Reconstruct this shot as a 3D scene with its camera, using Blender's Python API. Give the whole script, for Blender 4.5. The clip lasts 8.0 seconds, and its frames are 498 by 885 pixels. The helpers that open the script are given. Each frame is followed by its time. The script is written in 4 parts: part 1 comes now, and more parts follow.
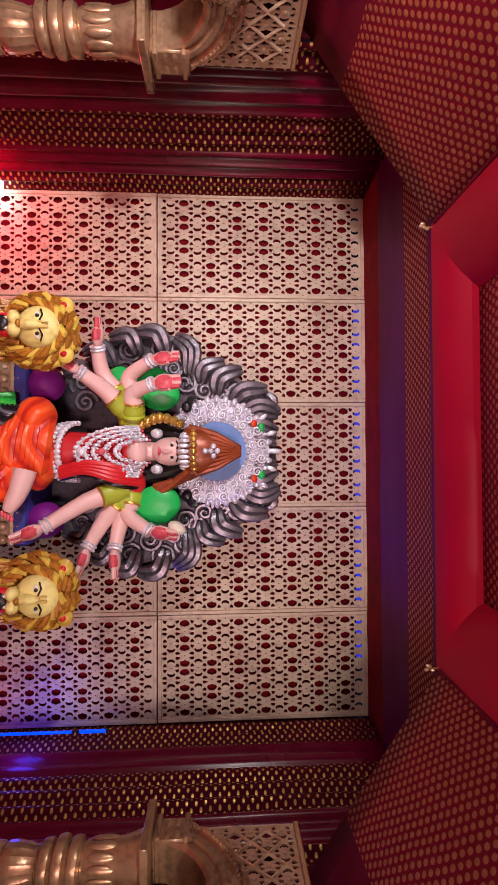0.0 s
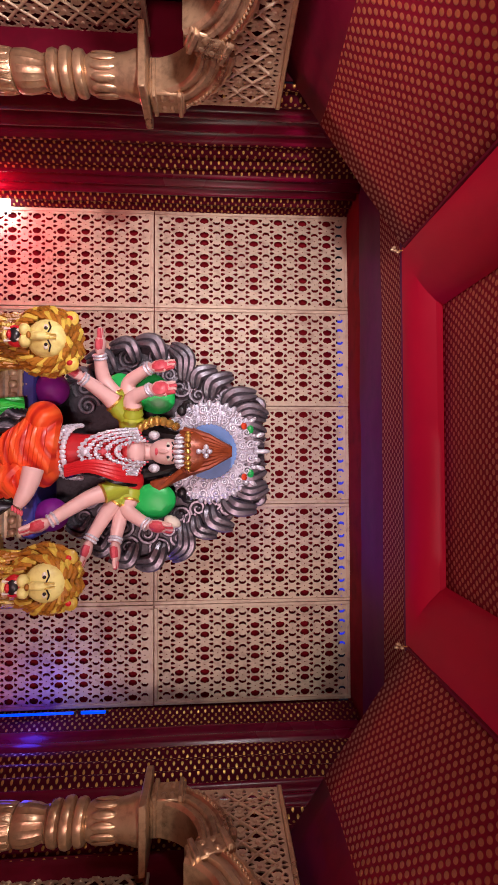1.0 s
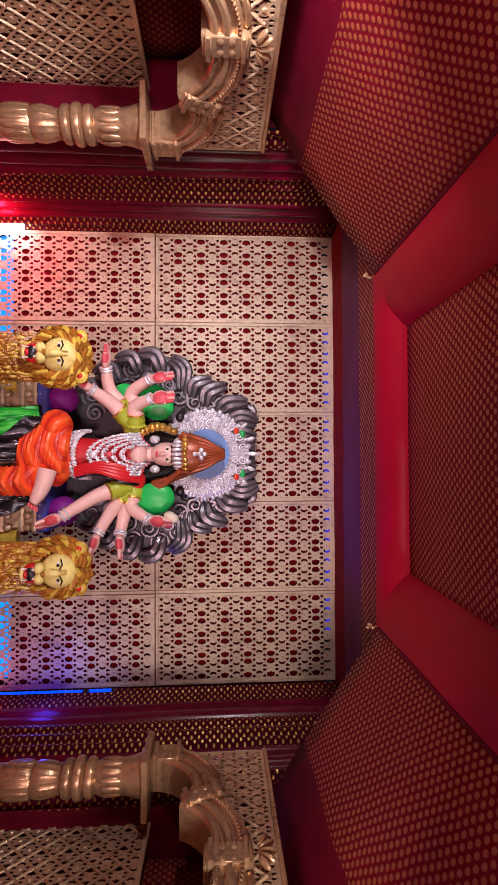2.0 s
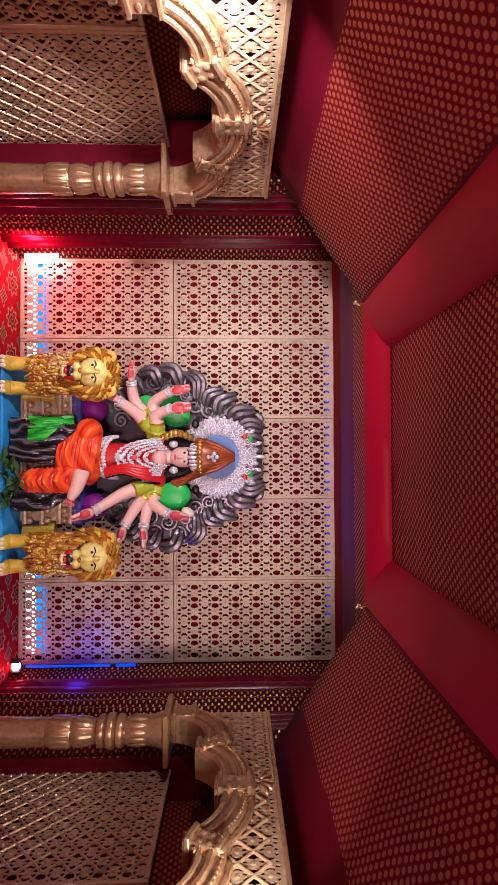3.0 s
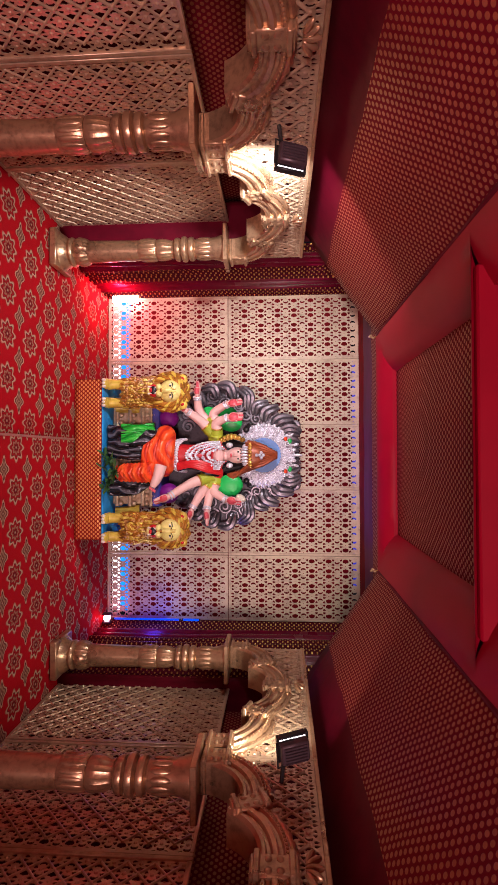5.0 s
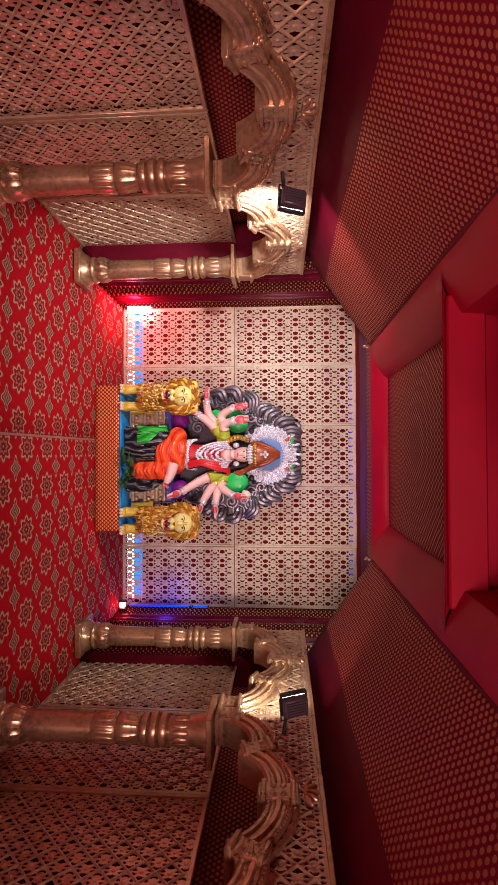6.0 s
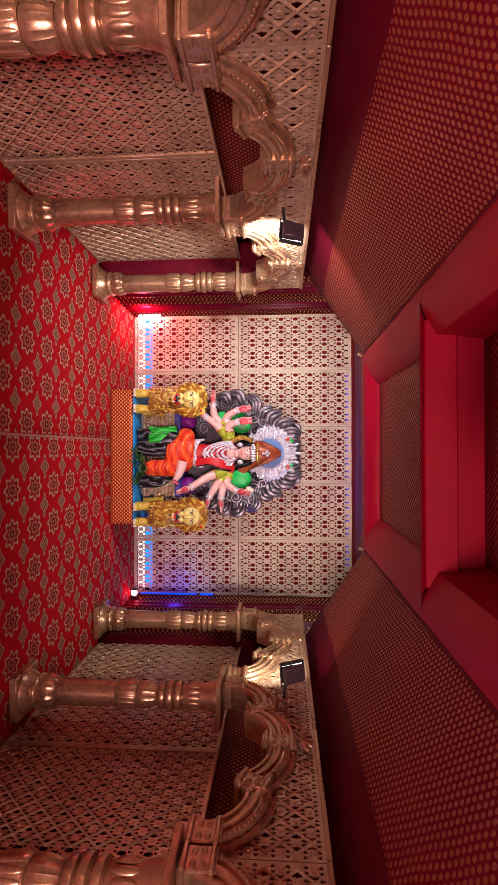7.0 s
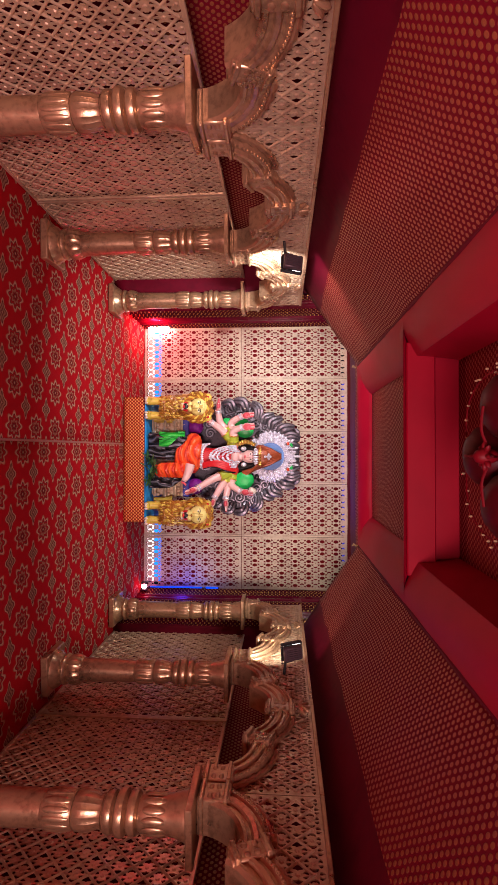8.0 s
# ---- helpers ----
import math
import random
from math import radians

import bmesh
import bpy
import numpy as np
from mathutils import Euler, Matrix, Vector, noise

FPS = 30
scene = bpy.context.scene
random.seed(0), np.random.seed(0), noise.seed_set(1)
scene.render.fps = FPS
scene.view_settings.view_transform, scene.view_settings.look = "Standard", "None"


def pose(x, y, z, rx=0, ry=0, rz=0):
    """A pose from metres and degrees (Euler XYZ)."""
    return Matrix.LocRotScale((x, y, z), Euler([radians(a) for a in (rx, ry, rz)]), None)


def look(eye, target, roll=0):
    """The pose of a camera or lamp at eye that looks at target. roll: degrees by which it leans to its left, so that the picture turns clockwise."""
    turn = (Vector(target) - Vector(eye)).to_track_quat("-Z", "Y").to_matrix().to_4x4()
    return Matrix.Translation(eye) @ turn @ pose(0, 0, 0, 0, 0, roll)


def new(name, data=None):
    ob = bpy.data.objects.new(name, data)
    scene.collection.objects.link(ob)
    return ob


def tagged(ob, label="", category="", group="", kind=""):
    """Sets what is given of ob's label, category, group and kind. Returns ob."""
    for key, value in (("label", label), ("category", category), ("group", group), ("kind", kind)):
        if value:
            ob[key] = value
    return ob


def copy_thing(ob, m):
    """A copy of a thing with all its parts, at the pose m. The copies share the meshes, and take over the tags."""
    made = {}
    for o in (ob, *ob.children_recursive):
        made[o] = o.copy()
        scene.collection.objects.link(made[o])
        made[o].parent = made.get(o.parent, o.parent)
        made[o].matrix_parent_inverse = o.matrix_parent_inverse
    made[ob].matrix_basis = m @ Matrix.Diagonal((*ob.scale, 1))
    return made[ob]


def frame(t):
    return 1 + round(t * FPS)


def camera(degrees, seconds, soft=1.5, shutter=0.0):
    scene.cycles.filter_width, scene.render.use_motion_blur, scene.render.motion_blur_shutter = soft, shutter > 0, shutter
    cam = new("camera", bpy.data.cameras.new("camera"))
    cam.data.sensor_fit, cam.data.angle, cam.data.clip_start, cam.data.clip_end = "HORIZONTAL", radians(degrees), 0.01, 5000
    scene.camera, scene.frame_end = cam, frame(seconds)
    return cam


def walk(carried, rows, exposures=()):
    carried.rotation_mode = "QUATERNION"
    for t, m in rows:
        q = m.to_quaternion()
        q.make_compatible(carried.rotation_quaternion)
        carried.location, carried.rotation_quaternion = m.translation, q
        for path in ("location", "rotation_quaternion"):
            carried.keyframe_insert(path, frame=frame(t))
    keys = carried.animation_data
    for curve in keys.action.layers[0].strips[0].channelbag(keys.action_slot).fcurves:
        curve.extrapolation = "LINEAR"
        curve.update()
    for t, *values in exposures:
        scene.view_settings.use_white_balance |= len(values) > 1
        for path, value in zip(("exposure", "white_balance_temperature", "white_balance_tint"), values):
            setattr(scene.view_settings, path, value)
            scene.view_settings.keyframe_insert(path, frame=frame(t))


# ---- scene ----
from mathutils.geometry import delaunay_2d_cdt

cam = camera(53.7, 8.0, soft=1.5)
PATH = [
    (0, (-0.01, 0.491, 1.524), (-0.053, 2.487, 1.636), 89.8),
    (0.5, (-0.014, 0.392, 1.536), (-0.055, 2.388, 1.655), 89.8),
    (1, (-0.006, 0.283, 1.539), (-0.053, 2.278, 1.671), 89.9),
    (2.5, (-0.036, -0.181, 1.615), (-0.079, 1.816, 1.71), 89.8),
    (3, (-0.046, -0.389, 1.625), (-0.088, 1.61, 1.679), 89.8),
    (3.5, (-0.047, -0.619, 1.63), (-0.09, 1.38, 1.633), 89.9),
    (4, (-0.038, -0.849, 1.645), (-0.087, 1.15, 1.593), 89.9),
    (4.5, (-0.033, -1.062, 1.641), (-0.084, 0.935, 1.537), 89.8),
    (6, (-0.035, -1.624, 1.634), (-0.077, 0.372, 1.501), 89.8),
    (6.5, (-0.04, -1.797, 1.635), (-0.074, 0.198, 1.501), 89.8),
    (7, (-0.061, -1.986, 1.635), (-0.088, 0.009, 1.499), 89.9),
    (7.5, (-0.067, -2.177, 1.631), (-0.095, -0.182, 1.495), 90.0),
    (8, (-0.091, -2.367, 1.628), (-0.121, -0.372, 1.493), 90.0),
]
walk(cam, [(t, look(eye, target, roll)) for t, eye, target, roll in PATH], exposures=[(0, -0.14, 5900, 18), (2.5, -0.1, 5900, 18), (4, -0.02, 5900, 17), (6, 0.08, 5900, 16), (8, 0.14, 5900, 16)])

XC = -0.04          # middle of the hall
WALL_Y = 3.35       # face of the lattice wall behind the statue

# ---- light ----
world = bpy.data.worlds.new("world")
scene.world = world
world.use_nodes = True
world.node_tree.nodes["Background"].inputs[0].default_value = (0.02, 0.02, 0.03, 1)
world.node_tree.nodes["Background"].inputs[1].default_value = 0.3


def lamp(name, kind, place, target, power, colour, size=0.1, spread=None):
    data = bpy.data.lights.new(name, kind)
    data.energy, data.color = power, colour
    if kind == "AREA":
        data.shape = "RECTANGLE"
        data.size, data.size_y = size if isinstance(size, tuple) else (size, size)
        if spread:
            data.spread = radians(spread)
    else:
        data.shadow_soft_size = size
    if kind == "SPOT":
        data.spot_size, data.spot_blend = radians(spread), 1.0
    ob = new(name, data)
    ob.matrix_world = look(place, target)
    return ob


lamp("flood_beam", "AREA", (-1.3, 0.905, 1.665), (-0.6, 3.3, 0.75), 26, (1.0, 0.9, 0.81), (0.09, 0.11), 140)
lamp("flood_beam", "AREA", (1.225, 0.945, 1.665), (0.5, 3.3, 0.75), 8, (1.0, 0.86, 0.66), (0.09, 0.11), 140)
# added fill from behind the camera for near panels and carpet, no lamp there
lamp("rear_fill", "AREA", (0.95, -4.2, 1.3), (-1.3, -0.3, 1.25), 135, (1.0, 0.62, 0.56), (1.0, 1.1), 150)
lamp("red_wash", "POINT", (-1.46, 2.98, 0.2), (0, 0, 0), 13, (1.0, 0.025, 0.07), 0.05)
lamp("red_wash", "SPOT", (1.40, 3.0, 0.1), (-1.74, 0.8, 0.2), 70, (1.0, 0.02, 0.08), 0.03, 28)
lamp("red_wash", "POINT", (1.43, 3.05, 0.08), (0, 0, 0), 0.6, (1.0, 0.02, 0.1), 0.04)
lamp("blue_wash", "POINT", (1.44, 3.05, 0.5), (0, 0, 0), 3.0, (0.05, 0.05, 1.0), 0.08)
lamp("blue_wash", "SPOT", (1.40, 2.95, 0.7), (0.0, 2.84, 2.37), 110, (0.08, 0.05, 1.0), 0.05, 45)

# ---- materials ----


class Nodes:
    """Short hand for a material's node tree."""

    def __init__(self, name):
        self.mat = bpy.data.materials.new(name)
        self.mat.use_nodes = True
        self.tree = self.mat.node_tree
        self.bsdf = self.tree.nodes["Principled BSDF"]

    def add(self, kind):
        return self.tree.nodes.new(kind)

    def put(self, value, socket):
        if isinstance(value, bpy.types.NodeSocket):
            self.tree.links.new(value, socket)
        else:
            socket.default_value = value

    def m(self, op, a, b=0.0, c=0.0):
        node = self.add("ShaderNodeMath")
        node.operation = op
        for k, v in enumerate((a, b, c)):
            self.put(v, node.inputs[k])
        return node.outputs[0]

    def coords(self, which="Object"):
        return self.add("ShaderNodeTexCoord").outputs[which]

    def split(self, vector):
        node = self.add("ShaderNodeSeparateXYZ")
        self.put(vector, node.inputs[0])
        return node.outputs

    def noise(self, vector, scale, detail=3.0, rough=0.55):
        node = self.add("ShaderNodeTexNoise")
        self.put(vector, node.inputs["Vector"])
        node.inputs["Scale"].default_value = scale
        node.inputs["Detail"].default_value = detail
        node.inputs["Roughness"].default_value = rough
        return node.outputs["Fac"]

    def ramp(self, fac, stops, interpolation="LINEAR"):
        node = self.add("ShaderNodeValToRGB")
        node.color_ramp.interpolation = interpolation
        els = node.color_ramp.elements
        while len(els) < len(stops):
            els.new(0.5)
        for el, (p, col) in zip(els, stops):
            el.position, el.color = p, (*col, 1) if len(col) == 3 else col
        self.put(fac, node.inputs[0])
        return node.outputs[0]

    def mix(self, fac, a, b, blend="MIX"):
        node = self.add("ShaderNodeMix")
        node.data_type, node.blend_type = "RGBA", blend
        self.put(fac, node.inputs[0])
        for v, k in ((a, 6), (b, 7)):
            self.put((*v, 1) if isinstance(v, tuple) and len(v) == 3 else v, node.inputs[k])
        return node.outputs[2]

    def bump(self, height, strength=0.3, distance=0.004):
        node = self.add("ShaderNodeBump")
        node.inputs["Strength"].default_value, node.inputs["Distance"].default_value = strength, distance
        self.put(height, node.inputs["Height"])
        self.put(node.outputs[0], self.bsdf.inputs["Normal"])

    def set(self, **values):
        names = {"base": "Base Color", "rough": "Roughness", "metal": "Metallic", "sheen": "Sheen Weight", "spec": "Specular IOR Level",
                 "coat": "Coat Weight", "emit": "Emission Color", "power": "Emission Strength", "alpha": "Alpha", "trans": "Transmission Weight"}
        for key, value in values.items():
            if isinstance(value, tuple) and len(value) == 3:
                value = (*value, 1)
            self.put(value, self.bsdf.inputs[names[key]])
        return self.mat


def paint(name, colour, rough=0.5, metal=0.0, vary=0.25, scale=30.0, bump=0.15, dark=None, coat=0.0, spec=0.5):
    """A surface with fine grain, broad stains and a slight relief."""
    n = Nodes(name)
    co = n.coords()
    fine, broad = n.noise(co, scale, 4), n.noise(co, scale * 0.12, 3)
    dark = dark or tuple(c * (1 - vary * 1.6) for c in colour)
    light = tuple(min(1, c * (1 + vary * 0.5)) for c in colour)
    both = n.m("ADD", n.m("MULTIPLY", fine, 0.5), n.m("MULTIPLY", broad, 0.5))
    base = n.ramp(both, [(0.3, dark), (0.52, colour), (0.75, light)])
    rgh = n.m("ADD", rough - 0.1, n.m("MULTIPLY", broad, 0.2))
    n.set(base=base, rough=rgh, metal=metal, coat=coat, spec=spec)
    if bump:
        n.bump(fine, bump, 0.003)
    return n.mat


def glow(name, colour, power):
    return Nodes(name).set(base=(0.02, 0.02, 0.02), emit=colour, power=power)


def brocade(name, ground, gold, across=0.033, along=0.05, size=0.3, gold_metal=0.75):
    """Woven cloth with staggered oval gold dots; the coordinates are metres of cloth."""
    n = Nodes(name)
    u, v, _ = n.split(n.coords("UV"))
    wob = n.noise(n.coords("UV"), 4.0, 2)
    u = n.m("ADD", u, n.m("MULTIPLY", wob, 0.02))

    def dots(du, dv):
        fu = n.m("SUBTRACT", n.m("FRACT", n.m("ADD", n.m("DIVIDE", u, across), du)), 0.5)
        fv = n.m("SUBTRACT", n.m("FRACT", n.m("ADD", n.m("DIVIDE", v, along), dv)), 0.5)
        return n.m("SQRT", n.m("ADD", n.m("POWER", n.m("MULTIPLY", fu, 0.92), 2), n.m("POWER", n.m("MULTIPLY", fv, 1.25), 2)))

    d = n.m("MINIMUM", dots(0, 0), dots(0.5, 0.5))
    mask = n.m("SUBTRACT", 1.0, n.m("MULTIPLY", n.m("MAXIMUM", n.m("SUBTRACT", d, size - 0.05), 0.0), 14.0))
    mask = n.m("MAXIMUM", mask, 0.0)
    weave = n.noise(n.coords("UV"), 420.0, 2)
    broad = n.noise(n.coords("UV"), 2.3, 3)
    cloth = n.mix(broad, tuple(c * 0.7 for c in ground), tuple(min(1, c * 1.25) for c in ground))
    thread = n.mix(weave, tuple(c * 0.65 for c in gold), gold)
    n.set(base=n.mix(mask, cloth, thread), metal=n.m("MULTIPLY", mask, gold_metal), rough=n.m("SUBTRACT", 0.72, n.m("MULTIPLY", mask, 0.34)), sheen=0.0, spec=n.m("ADD", 0.12, n.m("MULTIPLY", mask, 0.4)))
    n.bump(n.m("ADD", n.m("MULTIPLY", mask, 0.7), n.m("MULTIPLY", weave, 0.3)), 0.5, 0.003)
    return n.mat


def carpet_material(name, shift):
    n = Nodes(name)
    x, y, _ = n.split(n.coords())
    px, py = 0.264, 0.27

    def flower(ox, oy, petals, radius, stretch=1.0):
        fx = n.m("MULTIPLY", n.m("SUBTRACT", n.m("FRACT", n.m("ADD", n.m("DIVIDE", n.m("SUBTRACT", x, ox), px), 100.5)), 0.5), px)
        fy = n.m("MULTIPLY", n.m("SUBTRACT", n.m("FRACT", n.m("ADD", n.m("DIVIDE", n.m("SUBTRACT", y, oy), py), 100.5)), 0.5), py * stretch)
        r = n.m("SQRT", n.m("ADD", n.m("POWER", fx, 2), n.m("POWER", fy, 2)))
        lobes = n.m("ADD", 0.86, n.m("MULTIPLY", n.m("COSINE", n.m("MULTIPLY", n.m("ARCTAN2", fy, fx), petals)), 0.14))
        return n.m("DIVIDE", r, n.m("MULTIPLY", lobes, radius))

    red, deep, tan, olive, brown = (0.46, 0.006, 0.011), (0.22, 0.003, 0.008), (0.68, 0.46, 0.3), (0.4, 0.23, 0.14), (0.1, 0.02, 0.018)
    a = flower(shift[0], shift[1], 8.0, 0.1)
    b = n.m("MINIMUM", flower(shift[0] + px / 2, shift[1] + py / 2, 4.0, 0.062), flower(shift[0] + px / 2, shift[1] + py / 2, 2.0, 0.092, 3.4))
    ca = n.ramp(n.m("DIVIDE", a, 1.25), [(0.0, tan), (0.1, brown), (0.2, deep), (0.34, olive), (0.42, deep), (0.5, red), (0.58, brown), (0.66, tan), (0.74, olive), (0.8, red)], "LINEAR")
    cb = n.ramp(n.m("DIVIDE", b, 1.25), [(0.0, tan), (0.15, brown), (0.35, olive), (0.55, brown), (0.68, tan), (0.76, deep), (0.8, red)], "LINEAR")
    inside = n.m("LESS_THAN", a, 1.0)
    base = n.mix(inside, cb, ca)
    pile, broad = n.noise(n.coords(), 500.0, 2), n.noise(n.coords(), 1.8, 4)
    base = n.mix(n.m("MULTIPLY", pile, 0.18), base, deep)
    base = n.mix(n.m("MULTIPLY", broad, 0.2), base, (0.2, 0.006, 0.012))
    n.set(base=base, rough=0.95, sheen=0.0, spec=0.08)
    n.bump(pile, 0.5, 0.004)
    return n.mat


RED_CLOTH = paint("red satin cloth", (0.33, 0.001, 0.018), 0.5, 0, 0.08, 5, 0.15, spec=0.2)
SATIN = paint("shiny maroon satin", (0.15, 0.001, 0.022), 0.26, 0, 0.25, 12, 0.2, spec=0.4)
MAROON = paint("maroon cloth", (0.11, 0.001, 0.012), 0.6, 0, 0.25, 12, 0.3, spec=0.15)
# maroon cloth with the blue light on it tinted into the base colour
BLUE_LIT_MAROON = paint("maroon satin tinted by blue light", (0.11, 0.0008, 0.06), 0.5, 0, 0.2, 12, 0.2, spec=0.1)
BACKING = paint("dark red backing cloth", (0.2, 0.005, 0.011), 0.8, 0, 0.3, 10, 0.2, spec=0.1)
BROCADE = brocade("gold dotted maroon brocade", (0.08, 0.001, 0.012), (0.7, 0.42, 0.11), 0.03, 0.042, 0.2, 0.9)
CANOPY = brocade("gold dotted canopy brocade", (0.15, 0.002, 0.012), (0.42, 0.135, 0.05), 0.034, 0.042, 0.27, 0.4)
PODIUM = brocade("gold dotted orange brocade", (0.28, 0.012, 0.008), (0.92, 0.4, 0.12), 0.034, 0.036, 0.28, 0.5)
JALI = paint("lattice board of painted fibre", (0.61, 0.49, 0.36), 0.5, 0.15, 0.22, 24, 0.2, dark=(0.36, 0.23, 0.17))
JALI_DARK = paint("bronzed lattice board", (0.6, 0.44, 0.29), 0.34, 0.55, 0.25, 24, 0.2, dark=(0.34, 0.2, 0.13))
GOLD = paint("aged gold paint", (0.52, 0.33, 0.19), 0.3, 0.72, 0.3, 40, 0.4, dark=(0.2, 0.11, 0.06))
BLACK = paint("black plastic", (0.02, 0.02, 0.022), 0.4, 0, 0.2, 60, 0.1)
HOUSING = paint("grey lamp housing", (0.11, 0.075, 0.09), 0.4, 0.3, 0.2, 60, 0.1)
SEAM = paint("pale carpet binding", (0.42, 0.16, 0.13), 0.9, 0, 0.2, 60, 0.2)
BLUE_CLOTH = paint("bright blue cloth", (0.02, 0.3, 0.75), 0.6, 0, 0.25, 20, 0.3)
GREEN_LEAF = paint("green leaf", (0.045, 0.14, 0.04), 0.5, 0, 0.3, 40, 0.2)
BRIGHT_GOLD = paint("bright gold leaf", (0.72, 0.45, 0.1), 0.28, 0.75, 0.25, 60, 0.3)
WHITE_GLOW = glow("white lamp", (1.0, 0.92, 0.86), 4.0)
HOT_GLOW = glow("white-hot lamp", (1.0, 0.9, 0.84), 14.0)
WHITE_LED = glow("white light strip", (1.0, 0.9, 0.85), 2.2)
BLUE_LED = glow("blue light strip", (0.0, 0.2, 1.0), 2.0)
BLUE_DIM = glow("dim blue light", (0.03, 0.04, 0.7), 0.9)
BLUE_STREAK = glow("deep blue light streak", (0.0, 0.06, 1.0), 1.6)
HOT_RED = glow("red light", (1.0, 0.3, 0.35), 8.0)
CARPET_A = carpet_material("patterned red carpet", (-0.075, 0.628))
CARPET_B = carpet_material("patterned red carpet strip", (-0.235, 0.522))

# ---- mesh helpers ----


def part(name, bm, material, parent=None, label="", smooth=True):
    me = bpy.data.meshes.new(name)
    bm.normal_update()
    bm.to_mesh(me)
    bm.free()
    for mt in material if isinstance(material, (list, tuple)) else [material]:
        me.materials.append(mt)
    if smooth:
        me.shade_smooth()
        me.set_sharp_from_angle(angle=radians(38))
    ob = new(name, me)
    if parent:
        ob.parent = parent
    if label:
        ob["label"] = label
    return ob


def empty(name, place=(0, 0, 0)):
    ob = new(name)
    ob.location = place
    ob.empty_display_size = 0.1
    return ob


def box(bm, centre, size, mi=0, turn=None, bevel=0.0):
    got = bmesh.ops.create_cube(bm, size=1.0)["verts"]
    m = Matrix.Translation(centre) @ (turn or Matrix()) @ Matrix.Diagonal((*size, 1))
    bmesh.ops.transform(bm, matrix=m, verts=got)
    faces = {f for v in got for f in v.link_faces}
    for f in faces:
        f.material_index = mi
    if bevel:
        edges = {e for v in got for e in v.link_edges}
        bmesh.ops.bevel(bm, geom=list(edges), offset=bevel, segments=1, affect="EDGES", profile=0.5)
    return bm


def ball(bm, centre, size, mi=0, turn=None, seg=14):
    got = bmesh.ops.create_uvsphere(bm, u_segments=seg, v_segments=max(6, seg * 2 // 3), radius=1.0)["verts"]
    m = Matrix.Translation(centre) @ (turn or Matrix()) @ Matrix.Diagonal((*size, 1))
    bmesh.ops.transform(bm, matrix=m, verts=got)
    for f in {f for v in got for f in v.link_faces}:
        f.material_index = mi
    return bm


def tube(bm, pts, radii, mi=0, seg=8, flat=1.0):
    """A closed round sweep along points; flat squeezes it along y."""
    pts = [Vector(p) for p in pts]
    if not isinstance(radii, (list, tuple)):
        radii = [radii] * len(pts)
    rings = []
    for k, p in enumerate(pts):
        d = (pts[min(k + 1, len(pts) - 1)] - pts[max(k - 1, 0)]).normalized()
        side = d.cross(Vector((0, 1, 0)))
        side = side.normalized() if side.length > 0.05 else Vector((1, 0, 0))
        up = side.cross(d).normalized()
        rings.append([bm.verts.new(p + radii[k] * (math.cos(a) * side + flat * math.sin(a) * up)) for a in (2 * math.pi * j / seg for j in range(seg))])
    for r0, r1 in zip(rings, rings[1:]):
        for j in range(seg):
            bm.faces.new((r0[j], r0[(j + 1) % seg], r1[(j + 1) % seg], r1[j])).material_index = mi
    for r, flip in ((rings[0], True), (rings[-1], False)):
        bm.faces.new(r[::-1] if not flip else r).material_index = mi
    return bm


def curve_points(pts, n=6):
    """A smooth line through points."""
    pts = [Vector(p) for p in pts]
    out = []
    for k in range(len(pts) - 1):
        p0, p1, p2, p3 = pts[max(k - 1, 0)], pts[k], pts[k + 1], pts[min(k + 2, len(pts) - 1)]
        for j in range(n):
            t = j / n
            out.append(0.5 * (2 * p1 + (p2 - p0) * t + (2 * p0 - 5 * p1 + 4 * p2 - p3) * t * t + (3 * p1 - p0 - 3 * p2 + p3) * t ** 3))
    return out + [pts[-1]]


def lathe(bm, profile, seg=24, mi=0, flutes=0, depth=0.0, centre=(0, 0, 0)):
    """profile: (radius, height) from below upwards."""
    c = Vector(centre)
    rings = []
    for r, z in profile:
        rings.append([bm.verts.new(c + Vector((rr * math.cos(a), rr * math.sin(a), z))) for j in range(seg) for a in [2 * math.pi * j / seg]
                      for rr in [r * (1 + (depth * (1 if j % 2 else -1) if flutes else 0))]])
    for r0, r1 in zip(rings, rings[1:]):
        for j in range(seg):
            bm.faces.new((r0[j], r0[(j + 1) % seg], r1[(j + 1) % seg], r1[j])).material_index = mi
    bm.faces.new(rings[0][::-1]).material_index = mi
    bm.faces.new(rings[-1]).material_index = mi
    return bm


def sheet(name, place, nu, nv, length, width, material, parent=None, label="", thick=0.006, bands=None):
    """Cloth: place(u, v) for u, v in 0..1 gives the point; the cloth coordinates are metres. bands(u, v) picks the material."""
    bm = bmesh.new()
    uv = bm.loops.layers.uv.new("cloth")
    vs = [[bm.verts.new(place(i / nu, j / nv)) for j in range(nv + 1)] for i in range(nu + 1)]
    for i in range(nu):
        for j in range(nv):
            f = bm.faces.new((vs[i][j], vs[i + 1][j], vs[i + 1][j + 1], vs[i][j + 1]))
            for loop, (a, b) in zip(f.loops, ((i, j), (i + 1, j), (i + 1, j + 1), (i, j + 1))):
                loop[uv].uv = (a / nu * length, b / nv * width)
            if bands:
                f.material_index = bands((i + 0.5) / nu, (j + 0.5) / nv)
    ob = part(name, bm, material, parent, label)
    mod = ob.modifiers.new("thickness", "SOLIDIFY")
    mod.thickness, mod.offset = thick, 0
    return ob


# ---- the pierced lattice ----
CELL_X, CELL_Z = 0.139, 0.1555


